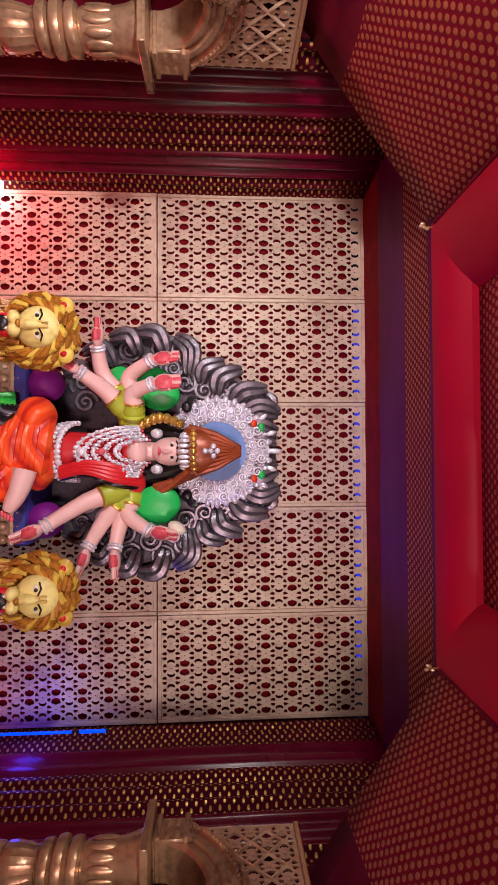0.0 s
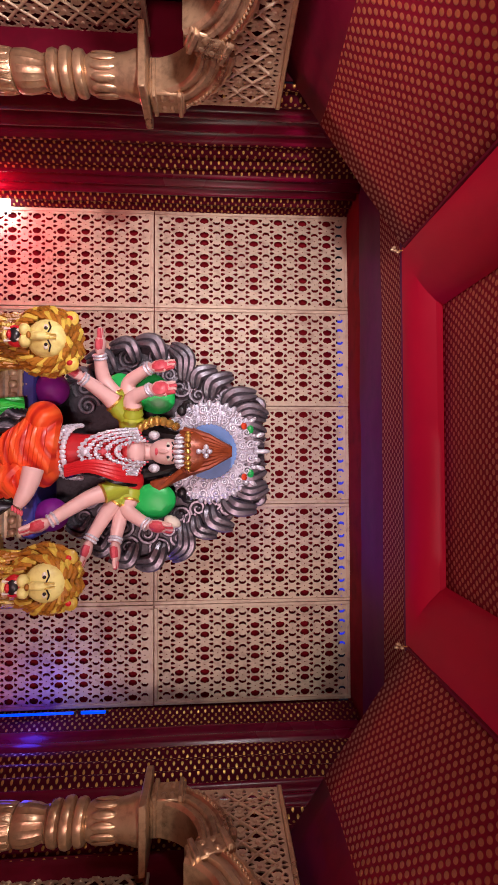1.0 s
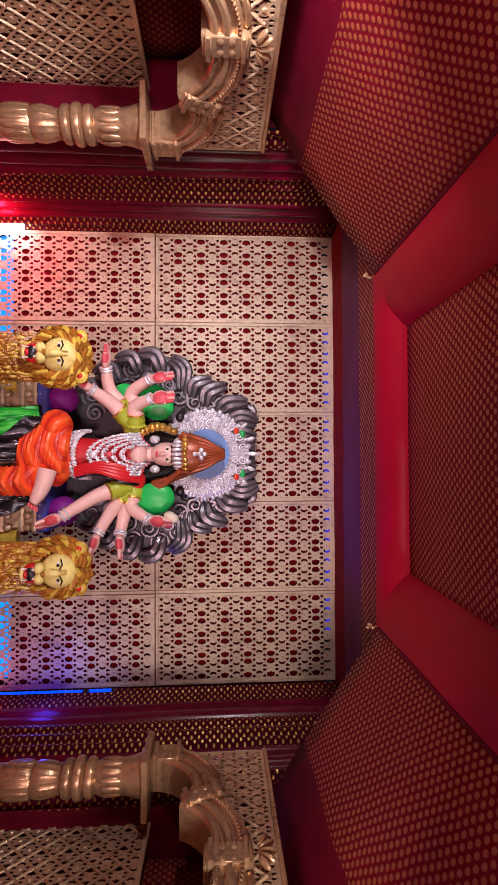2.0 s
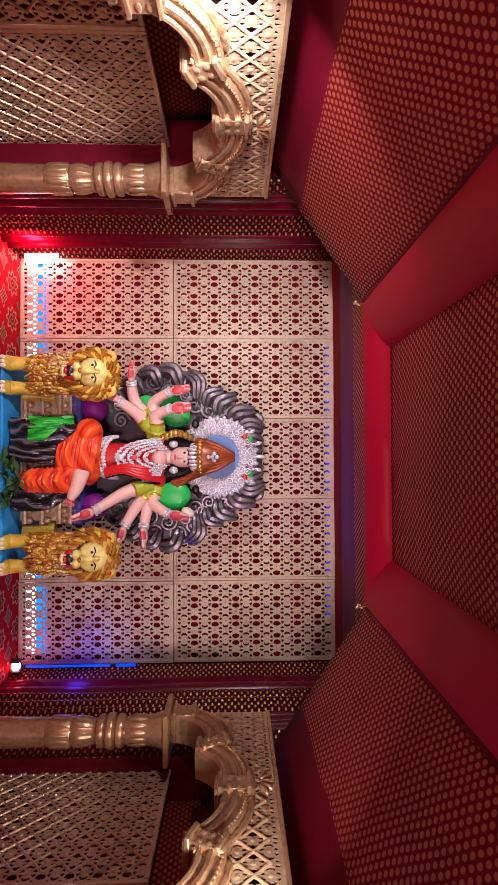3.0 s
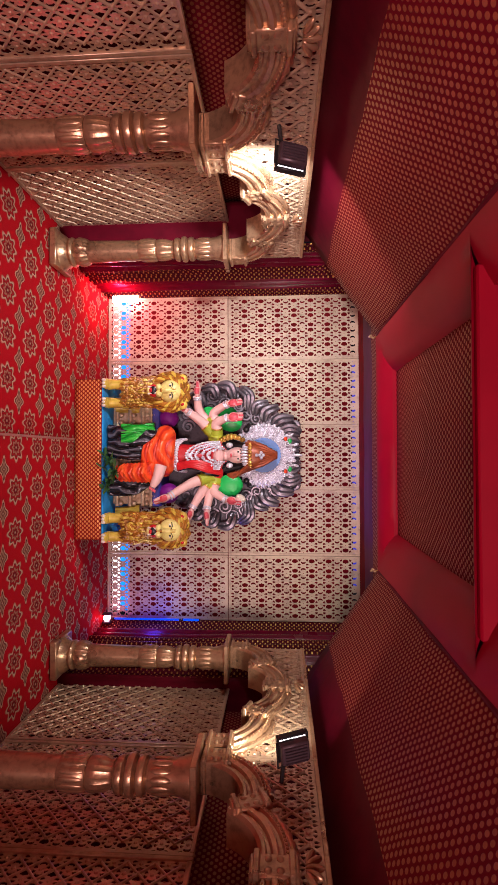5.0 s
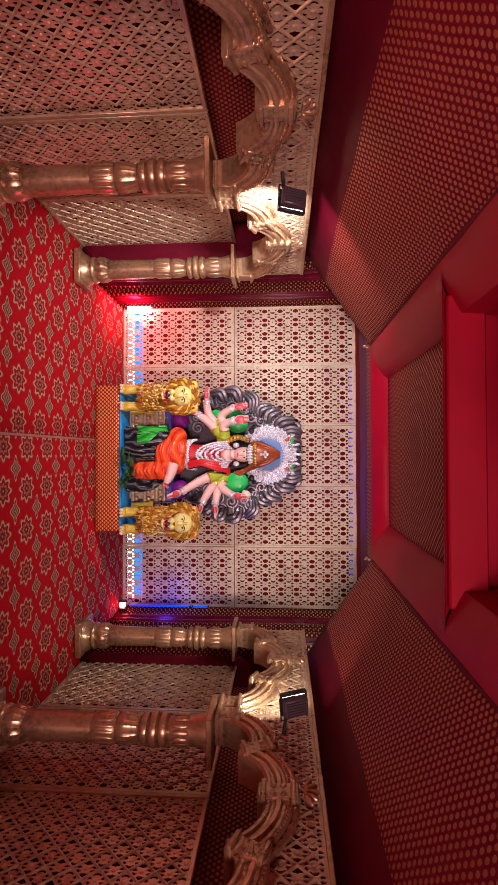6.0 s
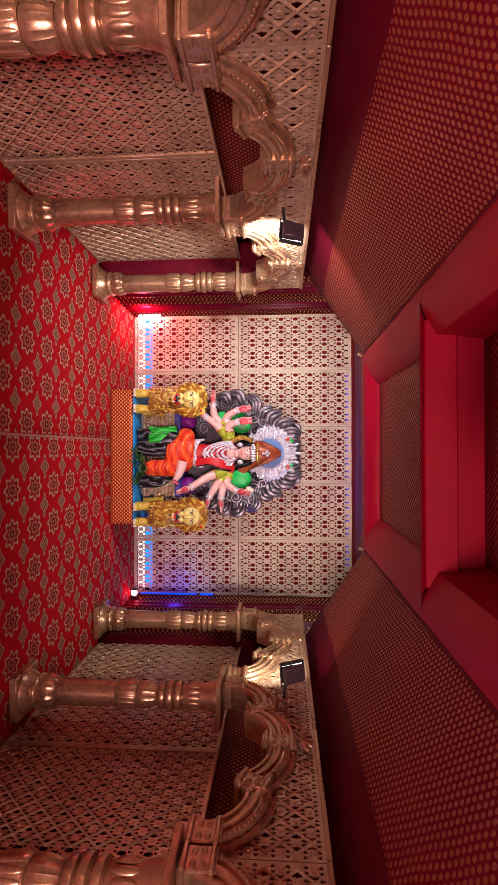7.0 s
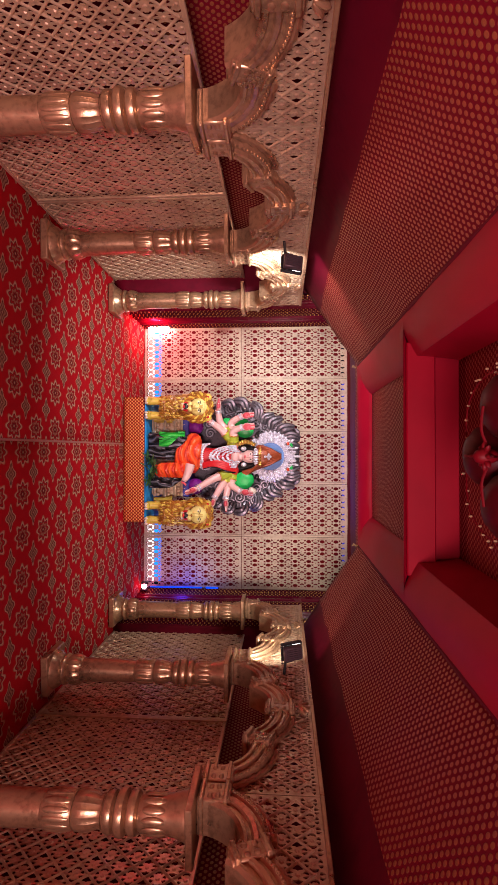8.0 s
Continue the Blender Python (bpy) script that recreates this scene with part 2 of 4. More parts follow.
def lattice_holes():
    """The holes of one cell, as outlines round its middle: domes and wings round one flower, crescents and wings round the other."""
    wings = (((0.0075, 0.0215), (0.0085, 0.03), (0.004, 0.042), (0.011, 0.0475), (0.0225, 0.042), (0.0275, 0.034), (0.0185, 0.0265)),
             ((0.0105, 0.022), (0.0062, 0.035), (0.004, 0.049), (0.011, 0.0545), (0.021, 0.0505), (0.0245, 0.0425), (0.019, 0.0315)))
    dome = ((0.0255, 0.0), (0.0305, 0.009), (0.0315, 0.0195), (0.0395, 0.026), (0.051, 0.0235), (0.0595, 0.0145), (0.062, 0.005))
    cap = ((0.034, 0.0), (0.0352, 0.009), (0.0275, 0.0168), (0.0325, 0.0238), (0.043, 0.0203), (0.0492, 0.0115), (0.051, 0.003))
    holes = []
    for cx, cz, star in ((0, 0, False), (CELL_X / 2, CELL_Z / 2, True)):
        holes.append([(cx + 0.004 * math.cos(a), cz + 0.0045 * math.sin(a)) for a in (math.pi * k / 3 for k in range(6))])
        size = 1.1 if star else 1.0
        for s in (-1, 1):
            half = dome if star else cap
            outline = [(a, b) for a, b in half] + [(a, -b) for a, b in half[:0:-1]]
            holes.append([(cx + s * (0.045 + (a - 0.045) * size), cz + b * size) for a, b in outline])
            for q in (-1, 1):
                holes.append([(cx + q * a, cz + s * b) for a, b in wings[star]])
    return holes


def inside(pt, poly):
    hit, n = False, len(poly)
    for k in range(n):
        (x1, y1), (x2, y2) = poly[k], poly[k - 1]
        if (y1 > pt[1]) != (y2 > pt[1]) and pt[0] < (x2 - x1) * (pt[1] - y1) / (y2 - y1) + x1:
            hit = not hit
    return hit


def lattice(outline, thick, origin=(0.0, 0.0), margin=0.02, scale=1.0):
    """A pierced board in the x-z plane, its face at y = 0 towards -y. Returns a bmesh."""
    xs, zs = [p[0] for p in outline], [p[1] for p in outline]
    verts, loops, base = [Vector(p) for p in outline], [list(range(len(outline)))], lattice_holes()
    ax, az = CELL_X * scale, CELL_Z * scale
    for i in range(int((min(xs) - origin[0]) / ax) - 2, int((max(xs) - origin[0]) / ax) + 3):
        for j in range(int((min(zs) - origin[1]) / az) - 2, int((max(zs) - origin[1]) / az) + 3):
            for hole in base:
                pts = [(origin[0] + i * ax + a * scale, origin[1] + j * az + b * scale) for a, b in hole]
                mx, mz = sum(p[0] for p in pts) / len(pts), sum(p[1] for p in pts) / len(pts)
                if not (min(xs) < mx < max(xs) and min(zs) < mz < max(zs)):
                    continue
                if all(inside((a + (1 if a > mx else -1) * margin * 0.6, b + (1 if b > mz else -1) * margin * 0.6), outline) for a, b in pts):
                    loops.append(list(range(len(verts), len(verts) + len(pts))))
                    verts += [Vector(p) for p in pts]
    edges = [(lp[k - 1], lp[k]) for lp in loops for k in range(len(lp))]
    owner = {v: k for k, lp in enumerate(loops) for v in lp}
    out, _, faces, origs, _, _ = delaunay_2d_cdt(verts, edges, [], 0, 1e-6)
    polys = [[tuple(verts[v]) for v in lp] for lp in loops]
    keep = []
    for f in faces:
        ids = {owner.get(origs[v][0], -1) if origs[v] else -1 for v in f}
        c = [sum(out[v][k] for v in f) / 3 for k in (0, 1)]
        if len(ids) == 1:
            k = ids.pop()
            if k > 0 and inside(c, polys[k]):
                continue
            if k == 0 and not inside(c, outline):
                continue
        keep.append(f)
    bm = bmesh.new()
    front = [bm.verts.new((p[0], 0, p[1])) for p in out]
    back = [bm.verts.new((p[0], thick, p[1])) for p in out]
    count = {}
    for f in keep:
        bm.faces.new([front[v] for v in f])
        bm.faces.new([back[v] for v in reversed(f)])
        for k in range(3):
            e = (f[k], f[(k + 1) % 3])
            count[e] = count.get(e, 0) + 1
    for a, b in list(count):
        if (b, a) not in count:
            bm.faces.new((front[b], front[a], back[a], back[b]))
    bmesh.ops.recalc_face_normals(bm, faces=bm.faces)
    return bm


def lattice_relief(inside_test, x0, x1, z0, z1, origin, scale, rise=0.007):
    """Rounded straps crossing between the flowers, a stud where they cross and a button on each flower, proud of a board's face."""
    ax, az = CELL_X * scale, CELL_Z * scale
    bm = bmesh.new()
    half = 0.0085 * scale
    for slope in (-1, 1):
        d = Vector((ax, 0, slope * az)).normalized()
        side = Vector((-d.z, 0, d.x))
        for i in range(int((x0 - origin[0]) / ax) - 14, int((x1 - origin[0]) / ax) + 15):
            start, steps = None, int((z1 - z0) / az * 2) + 4
            for k in range(steps + 1):
                z = origin[1] + (int((z0 - origin[1]) / az) - 1) * az + k * az / 2
                x = origin[0] + (i + 0.5) * ax + slope * k * ax / 2
                ok = k < steps and inside_test(x, z) and inside_test(x + slope * ax / 2, z + az / 2)
                if ok and start is None:
                    start = Vector((x, 0, z))
                if not ok and start is not None:
                    a, b = start, Vector((x, 0, z))
                    rows = [[bm.verts.new(p + side * q * half + Vector((0, y, 0))) for q, y in ((-1, 0.0), (-0.55, -rise * 0.8), (0, -rise), (0.55, -rise * 0.8), (1, 0.0))] for p in (a, b)]
                    for j in range(4):
                        bm.faces.new((rows[0][j], rows[1][j], rows[1][j + 1], rows[0][j + 1]))
                    start = None
    for i in range(int((x0 - origin[0]) / ax) - 1, int((x1 - origin[0]) / ax) + 2):
        for j in range(int((z0 - origin[1]) / az) - 1, int((z1 - origin[1]) / az) + 2):
            for du, dv, r, h in ((0, 0, 0.015, 0.005), (0.5, 0.5, 0.015, 0.005), (0.5, 0, 0.0125, 0.0085), (0, 0.5, 0.0125, 0.0085)):
                x, z = origin[0] + (i + du) * ax, origin[1] + (j + dv) * az
                if not inside_test(x, z):
                    continue
                r *= scale
                ring_ = [bm.verts.new((x + r * math.cos(a), 0, z + r * math.sin(a))) for a in (math.pi * k / 3 for k in range(6))]
                top_ = [bm.verts.new((x + 0.6 * r * math.cos(a), -h * 0.85, z + 0.6 * r * math.sin(a))) for a in (math.pi * k / 3 for k in range(6))]
                tip = bm.verts.new((x, -h, z))
                for k in range(6):
                    bm.faces.new((ring_[k], ring_[(k + 1) % 6], top_[(k + 1) % 6], top_[k]))
                    bm.faces.new((top_[k], top_[(k + 1) % 6], tip))
    bmesh.ops.recalc_face_normals(bm, faces=bm.faces)
    return bm


# ---- structure: floor, walls, cloth ----
def structure(ob, label, category):
    return tagged(ob, label, category, "", "structure")


def wrinkle(a, b, depth, seed=0.0):
    return depth * noise.noise(Vector((a * 3.0 + seed, b * 3.0, seed))) + depth * 0.5 * noise.noise(Vector((a * 9.0, b * 7.0 + seed, 3.1)))


SEAM_X = -0.152
bm = box(bmesh.new(), (0, -0.85, -0.06), (4.6, 9.2, 0.1))
structure(part("floor", bm, BACKING), "plain boards under the red carpet", "floor")


def carpet_strip(x0, x1, mat):
    bm = bmesh.new()
    nx, ny = 10, 40
    vs = [[bm.verts.new((x0 + (x1 - x0) * i / nx, -5.0 + 8.5 * j / ny, -0.001 + 0.004 * noise.noise(Vector((i * 0.7 + x0, j * 0.4, 0))))) for j in range(ny + 1)] for i in range(nx + 1)]
    for i in range(nx):
        for j in range(ny):
            bm.faces.new((vs[i][j], vs[i + 1][j], vs[i + 1][j + 1], vs[i][j + 1]))
    ob = part("carpet_floor", bm, mat)
    mod = ob.modifiers.new("thickness", "SOLIDIFY")
    mod.thickness, mod.offset = 0.006, -1
    return structure(ob, "worn red carpet with tan medallion pattern on the floor", "carpet")


carpet_strip(-2.1, SEAM_X - 0.004, CARPET_B)
carpet_strip(SEAM_X + 0.004, 2.1, CARPET_A)
bm = box(bmesh.new(), (SEAM_X, -0.8, -0.003), (0.016, 8.3, 0.01), bevel=0.002)
structure(part("carpet_binding", bm, SEAM), "pale seam between two widths of red carpet", "trim")

# cloth behind the lattice wall, open in a low strip at its foot
structure(sheet("wall_north", lambda u, v: (-1.75 + 3.45 * u, WALL_Y + 0.045 + wrinkle(u * 3, v * 3, 0.008, 2.0), 0.2 + 2.11 * v), 24, 16, 3.5, 2.2, BACKING), "dark red backing cloth behind the lattice wall", "wall")
structure(sheet("wall_south", lambda u, v: (-2.1 + 4.2 * u, -5.0 + wrinkle(u * 4, v * 3, 0.02, 4.0), 2.7 * v), 24, 16, 4.2, 2.7, RED_CLOTH), "red cloth wall at the entrance end", "wall")
for name, sx in (("wall_west", -1), ("wall_east", 1)):
    x0 = XC + sx * 1.86
    structure(sheet(name, lambda u, v, x0=x0, sx=sx: (x0 + wrinkle(u * 7, v * 2, 0.012, sx), -5.0 + 7.32 * u, 2.0 * v), 60, 14, 7.32, 2.0, [CANOPY, MAROON], bands=lambda u, v: 0 if v > 0.5 else 1), "maroon brocade side wall with gold dots", "wall")


# banded cloth walls beside the statue
def niche_band(u, v):
    y = 2.3 + 1.06 * u
    return 1 if (2.955 < y < 3.16 or 2.46 < y < 2.69) else 0


for name, sx in (("wall_niche_west", -1), ("wall_niche_east", 1)):
    x0 = -1.535 if sx < 0 else 1.535
    structure(sheet(name, lambda u, v, x0=x0, sx=sx: (x0 + sx * 0.04 * (1 - u) + wrinkle(u * 2, v * 0.6, 0.012, 6.0 * sx) + 0.016 * math.sin(u * 72) + 0.004 * math.sin(u * 151 + v), 2.3 + 1.06 * u, 2.37 * v), 160, 14, 1.06, 2.37, [BROCADE, SATIN], bands=niche_band), "pleated maroon cloth with bands of gold-dotted brocade", "wall")
    structure(sheet(name.replace("niche", "return"), lambda u, v, x0=x0, sx=sx: (x0 + sx * 0.04 + sx * 0.31 * u, 2.3 + wrinkle(u, v, 0.008), 2.0 * v), 8, 16, 0.31, 2.0, MAROON), "maroon cloth return of the side wall", "wall")

# ceiling over the statue: brocade, maroon, brocade
structure(sheet("ceiling_niche", lambda u, v: (-1.62 + 3.2 * u, 2.34 + 1.06 * v, 2.375 + wrinkle(u * 3, v, 0.008, 9.0)), 30, 40, 3.2, 1.06, [CANOPY, BLUE_LIT_MAROON, BACKING], bands=lambda u, v: 2 if v > 0.7 else 1 if v > 0.34 or v < 0.1 else 0), "maroon and brocade cloth ceiling over the statue", "ceiling")

# sloping canopies along both sides
for name, sx in (("ceiling_canopy_west", -1), ("ceiling_canopy_east", 1)):
    xi, zi = XC + sx * 0.845, 2.34
    xo, zo = XC + sx * 1.86, 1.66

    def slope(u, v, xi=xi, xo=xo, sx=sx):
        sag = -0.02 * math.sin(math.pi * v) + wrinkle(u * 7, v, 0.012, 11.0 * sx)
        return (xo + (xi - xo) * v - sx * sag * 0.6, -5.0 + 7.31 * u, 1.66 + (2.34 - 1.66) * v + sag)

    structure(sheet(name, slope, 60, 24, 7.31, 1.22, [CANOPY, MAROON], bands=lambda u, v: 1 if v < 0.5 else 0), "sloping maroon brocade canopy dotted with gold", "ceiling")
    bm = tube(bmesh.new(), [(xi, -4.98 + 7.28 * k / 30, 2.34 + 0.004 * math.sin(k * 2.2)) for k in range(31)], 0.012, seg=6)
    structure(part("canopy_edge_trim", bm, MAROON), "rolled maroon hem along the canopy edge", "trim")

# coffered red ceiling
BOARD_Y = 0.585


def red_frame(y0, y1, w, far, near, zt, top, cloth, sides=(0, 1, 2, 3)):
    """Cloth round a coffer, sloping inwards, with brocade above; w, far and near are the widths of the slopes."""
    x0, x1 = XC - 0.85, XC + 0.85
    bm = bmesh.new()
    n = 14
    outer = [(x0, y1), (x1, y1), (x1, y0), (x0, y0)]
    inner = [(x0 + w, y1 - far), (x1 - w, y1 - far), (x1 - w, y0 + near), (x0 + w, y0 + near)]
    for k in sides:
        a, b, c, d = outer[k], outer[(k + 1) % 4], inner[(k + 1) % 4], inner[k]
        rows = []
        for i in range(n + 1):
            u = i / n
            row = []
            for j in range(7):
                v = j / 6
                x = (a[0] + (b[0] - a[0]) * u) * (1 - v) + (d[0] + (c[0] - d[0]) * u) * v
                y = (a[1] + (b[1] - a[1]) * u) * (1 - v) + (d[1] + (c[1] - d[1]) * u) * v
                row.append(bm.verts.new((x, y, 2.335 + (zt - 2.335) * v ** 2.2 + wrinkle(x, y, 0.01) * math.sin(math.pi * v))))
            lift = row[-1].co
            row.append(bm.verts.new((lift.x * 0.985, lift.y, lift.z + (top - lift.z) * 0.55)))
            row.append(bm.verts.new((lift.x * 0.96, lift.y, top + 0.004)))
            rows.append(row)
        for r0, r1 in zip(rows, rows[1:]):
            for j in range(8):
                bm.faces.new((r0[j], r1[j], r1[j + 1], r0[j + 1]))
    bmesh.ops.remove_doubles(bm, verts=bm.verts, dist=0.0005)
    structure(part("ceiling_frame", bm, cloth), "plain red cloth frame round a ceiling coffer", "ceiling")
    lx, ly = x1 - x0 - 2 * w + 0.02, y1 - y0 - far - near + 0.02
    structure(sheet("ceiling_coffer", lambda u, v: (x0 + w - 0.01 + lx * u, y0 + near - 0.01 + ly * v, top - 0.035 * math.sin(math.pi * u) * math.sin(math.pi * v)), 16, 16, lx, ly, CANOPY), "brocade ceiling cloth inside the coffer", "ceiling")


red_frame(BOARD_Y - 0.02, 2.33, 0.27, 0.14, 0.05, 2.42, 2.45, RED_CLOTH)
red_frame(-2.0, BOARD_Y + 0.0, 0.25, 0.02, 0.15, 2.412, 2.66, RED_CLOTH, (1, 2, 3))
bm = box(bmesh.new(), (XC, BOARD_Y + 0.03, 2.6), (1.5, 0.02, 0.16))
structure(part("ceiling_upstand", bm, RED_CLOTH), "red cloth upstand above the cross beam", "ceiling")
red_frame(-5.0, -2.02, 0.2, 0.1, 0.1, 2.4, 2.6, RED_CLOTH)
bm = box(bmesh.new(), (XC, BOARD_Y - 0.018, 2.4335), (1.36, 0.035, 0.167), bevel=0.008)
structure(part("ceiling_beam", bm, RED_CLOTH), "red cloth-covered cross beam under the ceiling", "beam")
bm = box(bmesh.new(), (0, -0.8, 2.86), (4.4, 9.0, 0.04))
structure(part("ceiling", bm, MAROON), "dark tent roof above the cloth ceiling", "ceiling")

# ---- lattice panels ----
PW, PH = 0.608, 1.218


def plain_panel(w, h, origin, thick, scale=1.0):
    return lattice([(-w / 2, 0), (w / 2, 0), (w / 2, h), (-w / 2, h)], thick, origin, 0.02, scale)


def lattice_panel(name, bm, w, h, mat, label, group):
    """A pierced board with a raised rim."""
    thing = empty(name)
    part("board", bm, mat, thing, smooth=False)
    for name_, c, s in (("rim", (-w / 2 + 0.011, -0.003, h / 2), (0.02, 0.012, h - 0.003)), ("rim", (w / 2 - 0.011, -0.003, h / 2), (0.02, 0.012, h - 0.003)),
                        ("rim", (0, -0.003, 0.011), (w - 0.046, 0.012, 0.02)), ("rim", (0, -0.003, h - 0.011), (w - 0.046, 0.012, 0.02))):
        part(name_, box(bmesh.new(), c, s, bevel=0.002), mat, thing)
    return tagged(thing, label, "lattice panel", group)


panel = lattice_panel("wall_panel", plain_panel(PW, PH, (0.0, 0.075), 0.005), PW, PH, JALI, "cream pierced floral lattice panel standing in the back wall", "back wall lattice panels")
first = True
for k in range(5):
    for row in range(2):
        m = pose(-1.22 + 0.61 * k + 0.0, WALL_Y + 0.004 * ((k + row) % 2), 1.157 if row else 0.004)
        if row == 0:
            m = m @ Matrix.Diagonal((1, 1, 0.943, 1))
        if first:
            panel.matrix_basis, first = m, False
        else:
            copy_thing(panel, m).scale = (1, 1, 1) if row else (1, 1, 0.943)

SW, SH = 0.778, 1.268
side = lattice_panel("side_panel", plain_panel(SW, SH, (0.01, 0.08), 0.0035, 0.74), SW, SH, JALI_DARK, "bronzed pierced lattice panel lining the side wall", "side wall lattice panels")
relief = lattice_relief(lambda x, z: abs(x) < SW / 2 - 0.02 and 0.02 < z < SH - 0.02, -SW / 2, SW / 2, 0, SH, (0.01, 0.08), 0.74)
part("relief", relief, JALI_DARK, side, "raised straps and studs")
first = True
for sx, yfar in ((-1, 2.33), (1, 2.38)):
    for k in range(8):
        y = yfar - 0.39 - 0.78 * k
        m = pose(XC + sx * 1.70 + 0.003 * (k % 2), y, 0.004, 0, 0, 90 if sx < 0 else -90)
        if first:
            side.matrix_basis, first = m, False
        else:
            copy_thing(side, m)

# ---- pillars ----


def pillar():
    thing = empty("pillar")
    bm = box(bmesh.new(), (0, 0, 0.03), (0.27, 0.27, 0.052), bevel=0.008)
    part("plinth", bm, GOLD, thing)
    part("base", lathe(bmesh.new(), [(0.13, 0.057), (0.12, 0.075), (0.098, 0.1), (0.09, 0.108), (0.1, 0.118), (0.104, 0.13), (0.098, 0.145), (0.086, 0.152)], 28), GOLD, thing)
    part("fluted_drum", lathe(bmesh.new(), [(0.086, 0.153), (0.092, 0.165), (0.1, 0.185), (0.097, 0.21), (0.086, 0.24), (0.08, 0.25)], 36, 0, 1, 0.03), GOLD, thing)
    part("shaft", lathe(bmesh.new(), [(0.079, 0.251), (0.077, 0.3), (0.074, 0.45), (0.071, 0.6), (0.07, 0.62)], 28), GOLD, thing)
    bm = lathe(bmesh.new(), [(0.07, 0.621), (0.074, 0.64), (0.079, 0.7), (0.076, 0.74), (0.07, 0.752)], 28)
    for k in range(14):
        a = 2 * math.pi * k / 14
        ball(bm, (0.074 * math.cos(a), 0.074 * math.sin(a), 0.69), (0.0075, 0.0155, 0.06), 0, Matrix.Rotation(a, 4, "Z"), 10)
    part("petal_collar", bm, GOLD, thing)
    part("fluted_neck", lathe(bmesh.new(), [(0.066, 0.753), (0.074, 0.765), (0.075, 0.8), (0.068, 0.84), (0.06, 0.86), (0.063, 0.875)], 36, 0, 1, 0.025), GOLD, thing)
    rings = [(0.06, 0.876)]
    for zc, r in ((0.905, 0.082), (0.955, 0.09), (1.005, 0.084)):
        rings += [(r - 0.02, zc - 0.024), (r - 0.004, zc - 0.015), (r, zc), (r - 0.004, zc + 0.015), (r - 0.02, zc + 0.024)]
    part("turned_rings", lathe(bmesh.new(), rings, 28), GOLD, thing)
    bm = lathe(bmesh.new(), [(0.062, 1.03), (0.07, 1.045), (0.068, 1.08), (0.072, 1.14), (0.08, 1.19), (0.09, 1.22), (0.092, 1.241)], 28)
    for k in range(12):
        a = 2 * math.pi * k / 12 + 0.2
        ball(bm, (0.072 * math.cos(a), 0.072 * math.sin(a), 1.1), (0.008, 0.017, 0.05), 0, Matrix.Rotation(a, 4, "Z"), 10)
    part("capital", bm, GOLD, thing)
    part("cap_plate", box(bmesh.new(), (0, 0, 1.257), (0.26, 0.25, 0.03), bevel=0.004), GOLD, thing)
    return tagged(thing, "turned golden pillar with fluted drum on the carpet", "pillar", "pillars of the side arcades")


PILLAR_X = 1.475
one = pillar()
first = True
for sx, y0 in ((-1, 2.24), (1, 2.29)):
    for k in range(5):
        m = pose(XC + sx * PILLAR_X, y0 - 1.3 * k, 0.003, 0, 0, 3.0 * k)
        if first:
            one.matrix_basis, first = m, False
        else:
            copy_thing(one, m)

# ---- cusped arches; local x runs along the arcade, -y faces the hall ----


def arc_moulding(bm, cx, cz, r, a0, a1, side, deep=0.13):
    """A grooved band swept round an arc from a0 to a1 degrees; side mirrors it."""
    prof = [(0.0, 0.0), (0.012, -0.012), (0.024, -0.012), (0.03, -0.002), (0.042, -0.002), (0.05, -0.014), (0.066, -0.016), (0.074, -0.003), (0.086, -0.003), (0.094, -0.012), (0.108, -0.01), (0.115, 0.004), (0.115, deep), (0.0, deep)]
    n = 9
    rows = []
    for k in range(n + 1):
        a = radians(a0 + (a1 - a0) * k / n)
        rows.append([bm.verts.new((side * (cx + (r + d) * math.cos(a)), y, cz + (r + d) * math.sin(a))) for d, y in prof])
    m = len(prof)
    for r0, r1 in zip(rows, rows[1:]):
        for j in range(m):
            bm.faces.new((r0[j], r0[(j + 1) % m], r1[(j + 1) % m], r1[j]))
    bm.faces.new(rows[0])
    bm.faces.new(rows[-1][::-1])
    for k in range(22):
        a = radians(a0 + (a1 - a0) * (k + 0.5) / 22)
        ball(bm, (side * (cx + (r + 0.101) * math.cos(a)), -0.012, cz + (r + 0.101) * math.sin(a)), (0.006, 0.006, 0.006), 0, None, 6)
    bmesh.ops.recalc_face_normals(bm, faces=bm.faces)


def carved_block(bm, x, z, w, h, tilt, deep=0.15):
    turn = Matrix.Rotation(radians(tilt), 4, "Y")
    at = Matrix.Translation((x, 0, z)) @ turn
    box(bm, at @ Vector((0, deep / 2 - 0.018, 0)), (w, deep, h), 0, turn, 0.006)
    for dz in (-h * 0.36, h * 0.36):
        box(bm, at @ Vector((0, deep / 2 - 0.028, dz)), (w + 0.012, deep + 0.006, h * 0.13), 0, turn, 0.004)
    for dx in (-0.25, 0.25):
        for dz in (-0.12, 0.12):
            ball(bm, at @ Vector((dx * w, -0.018, dz * h)), (w * 0.17, 0.005, h * 0.08), 0, turn, 8)


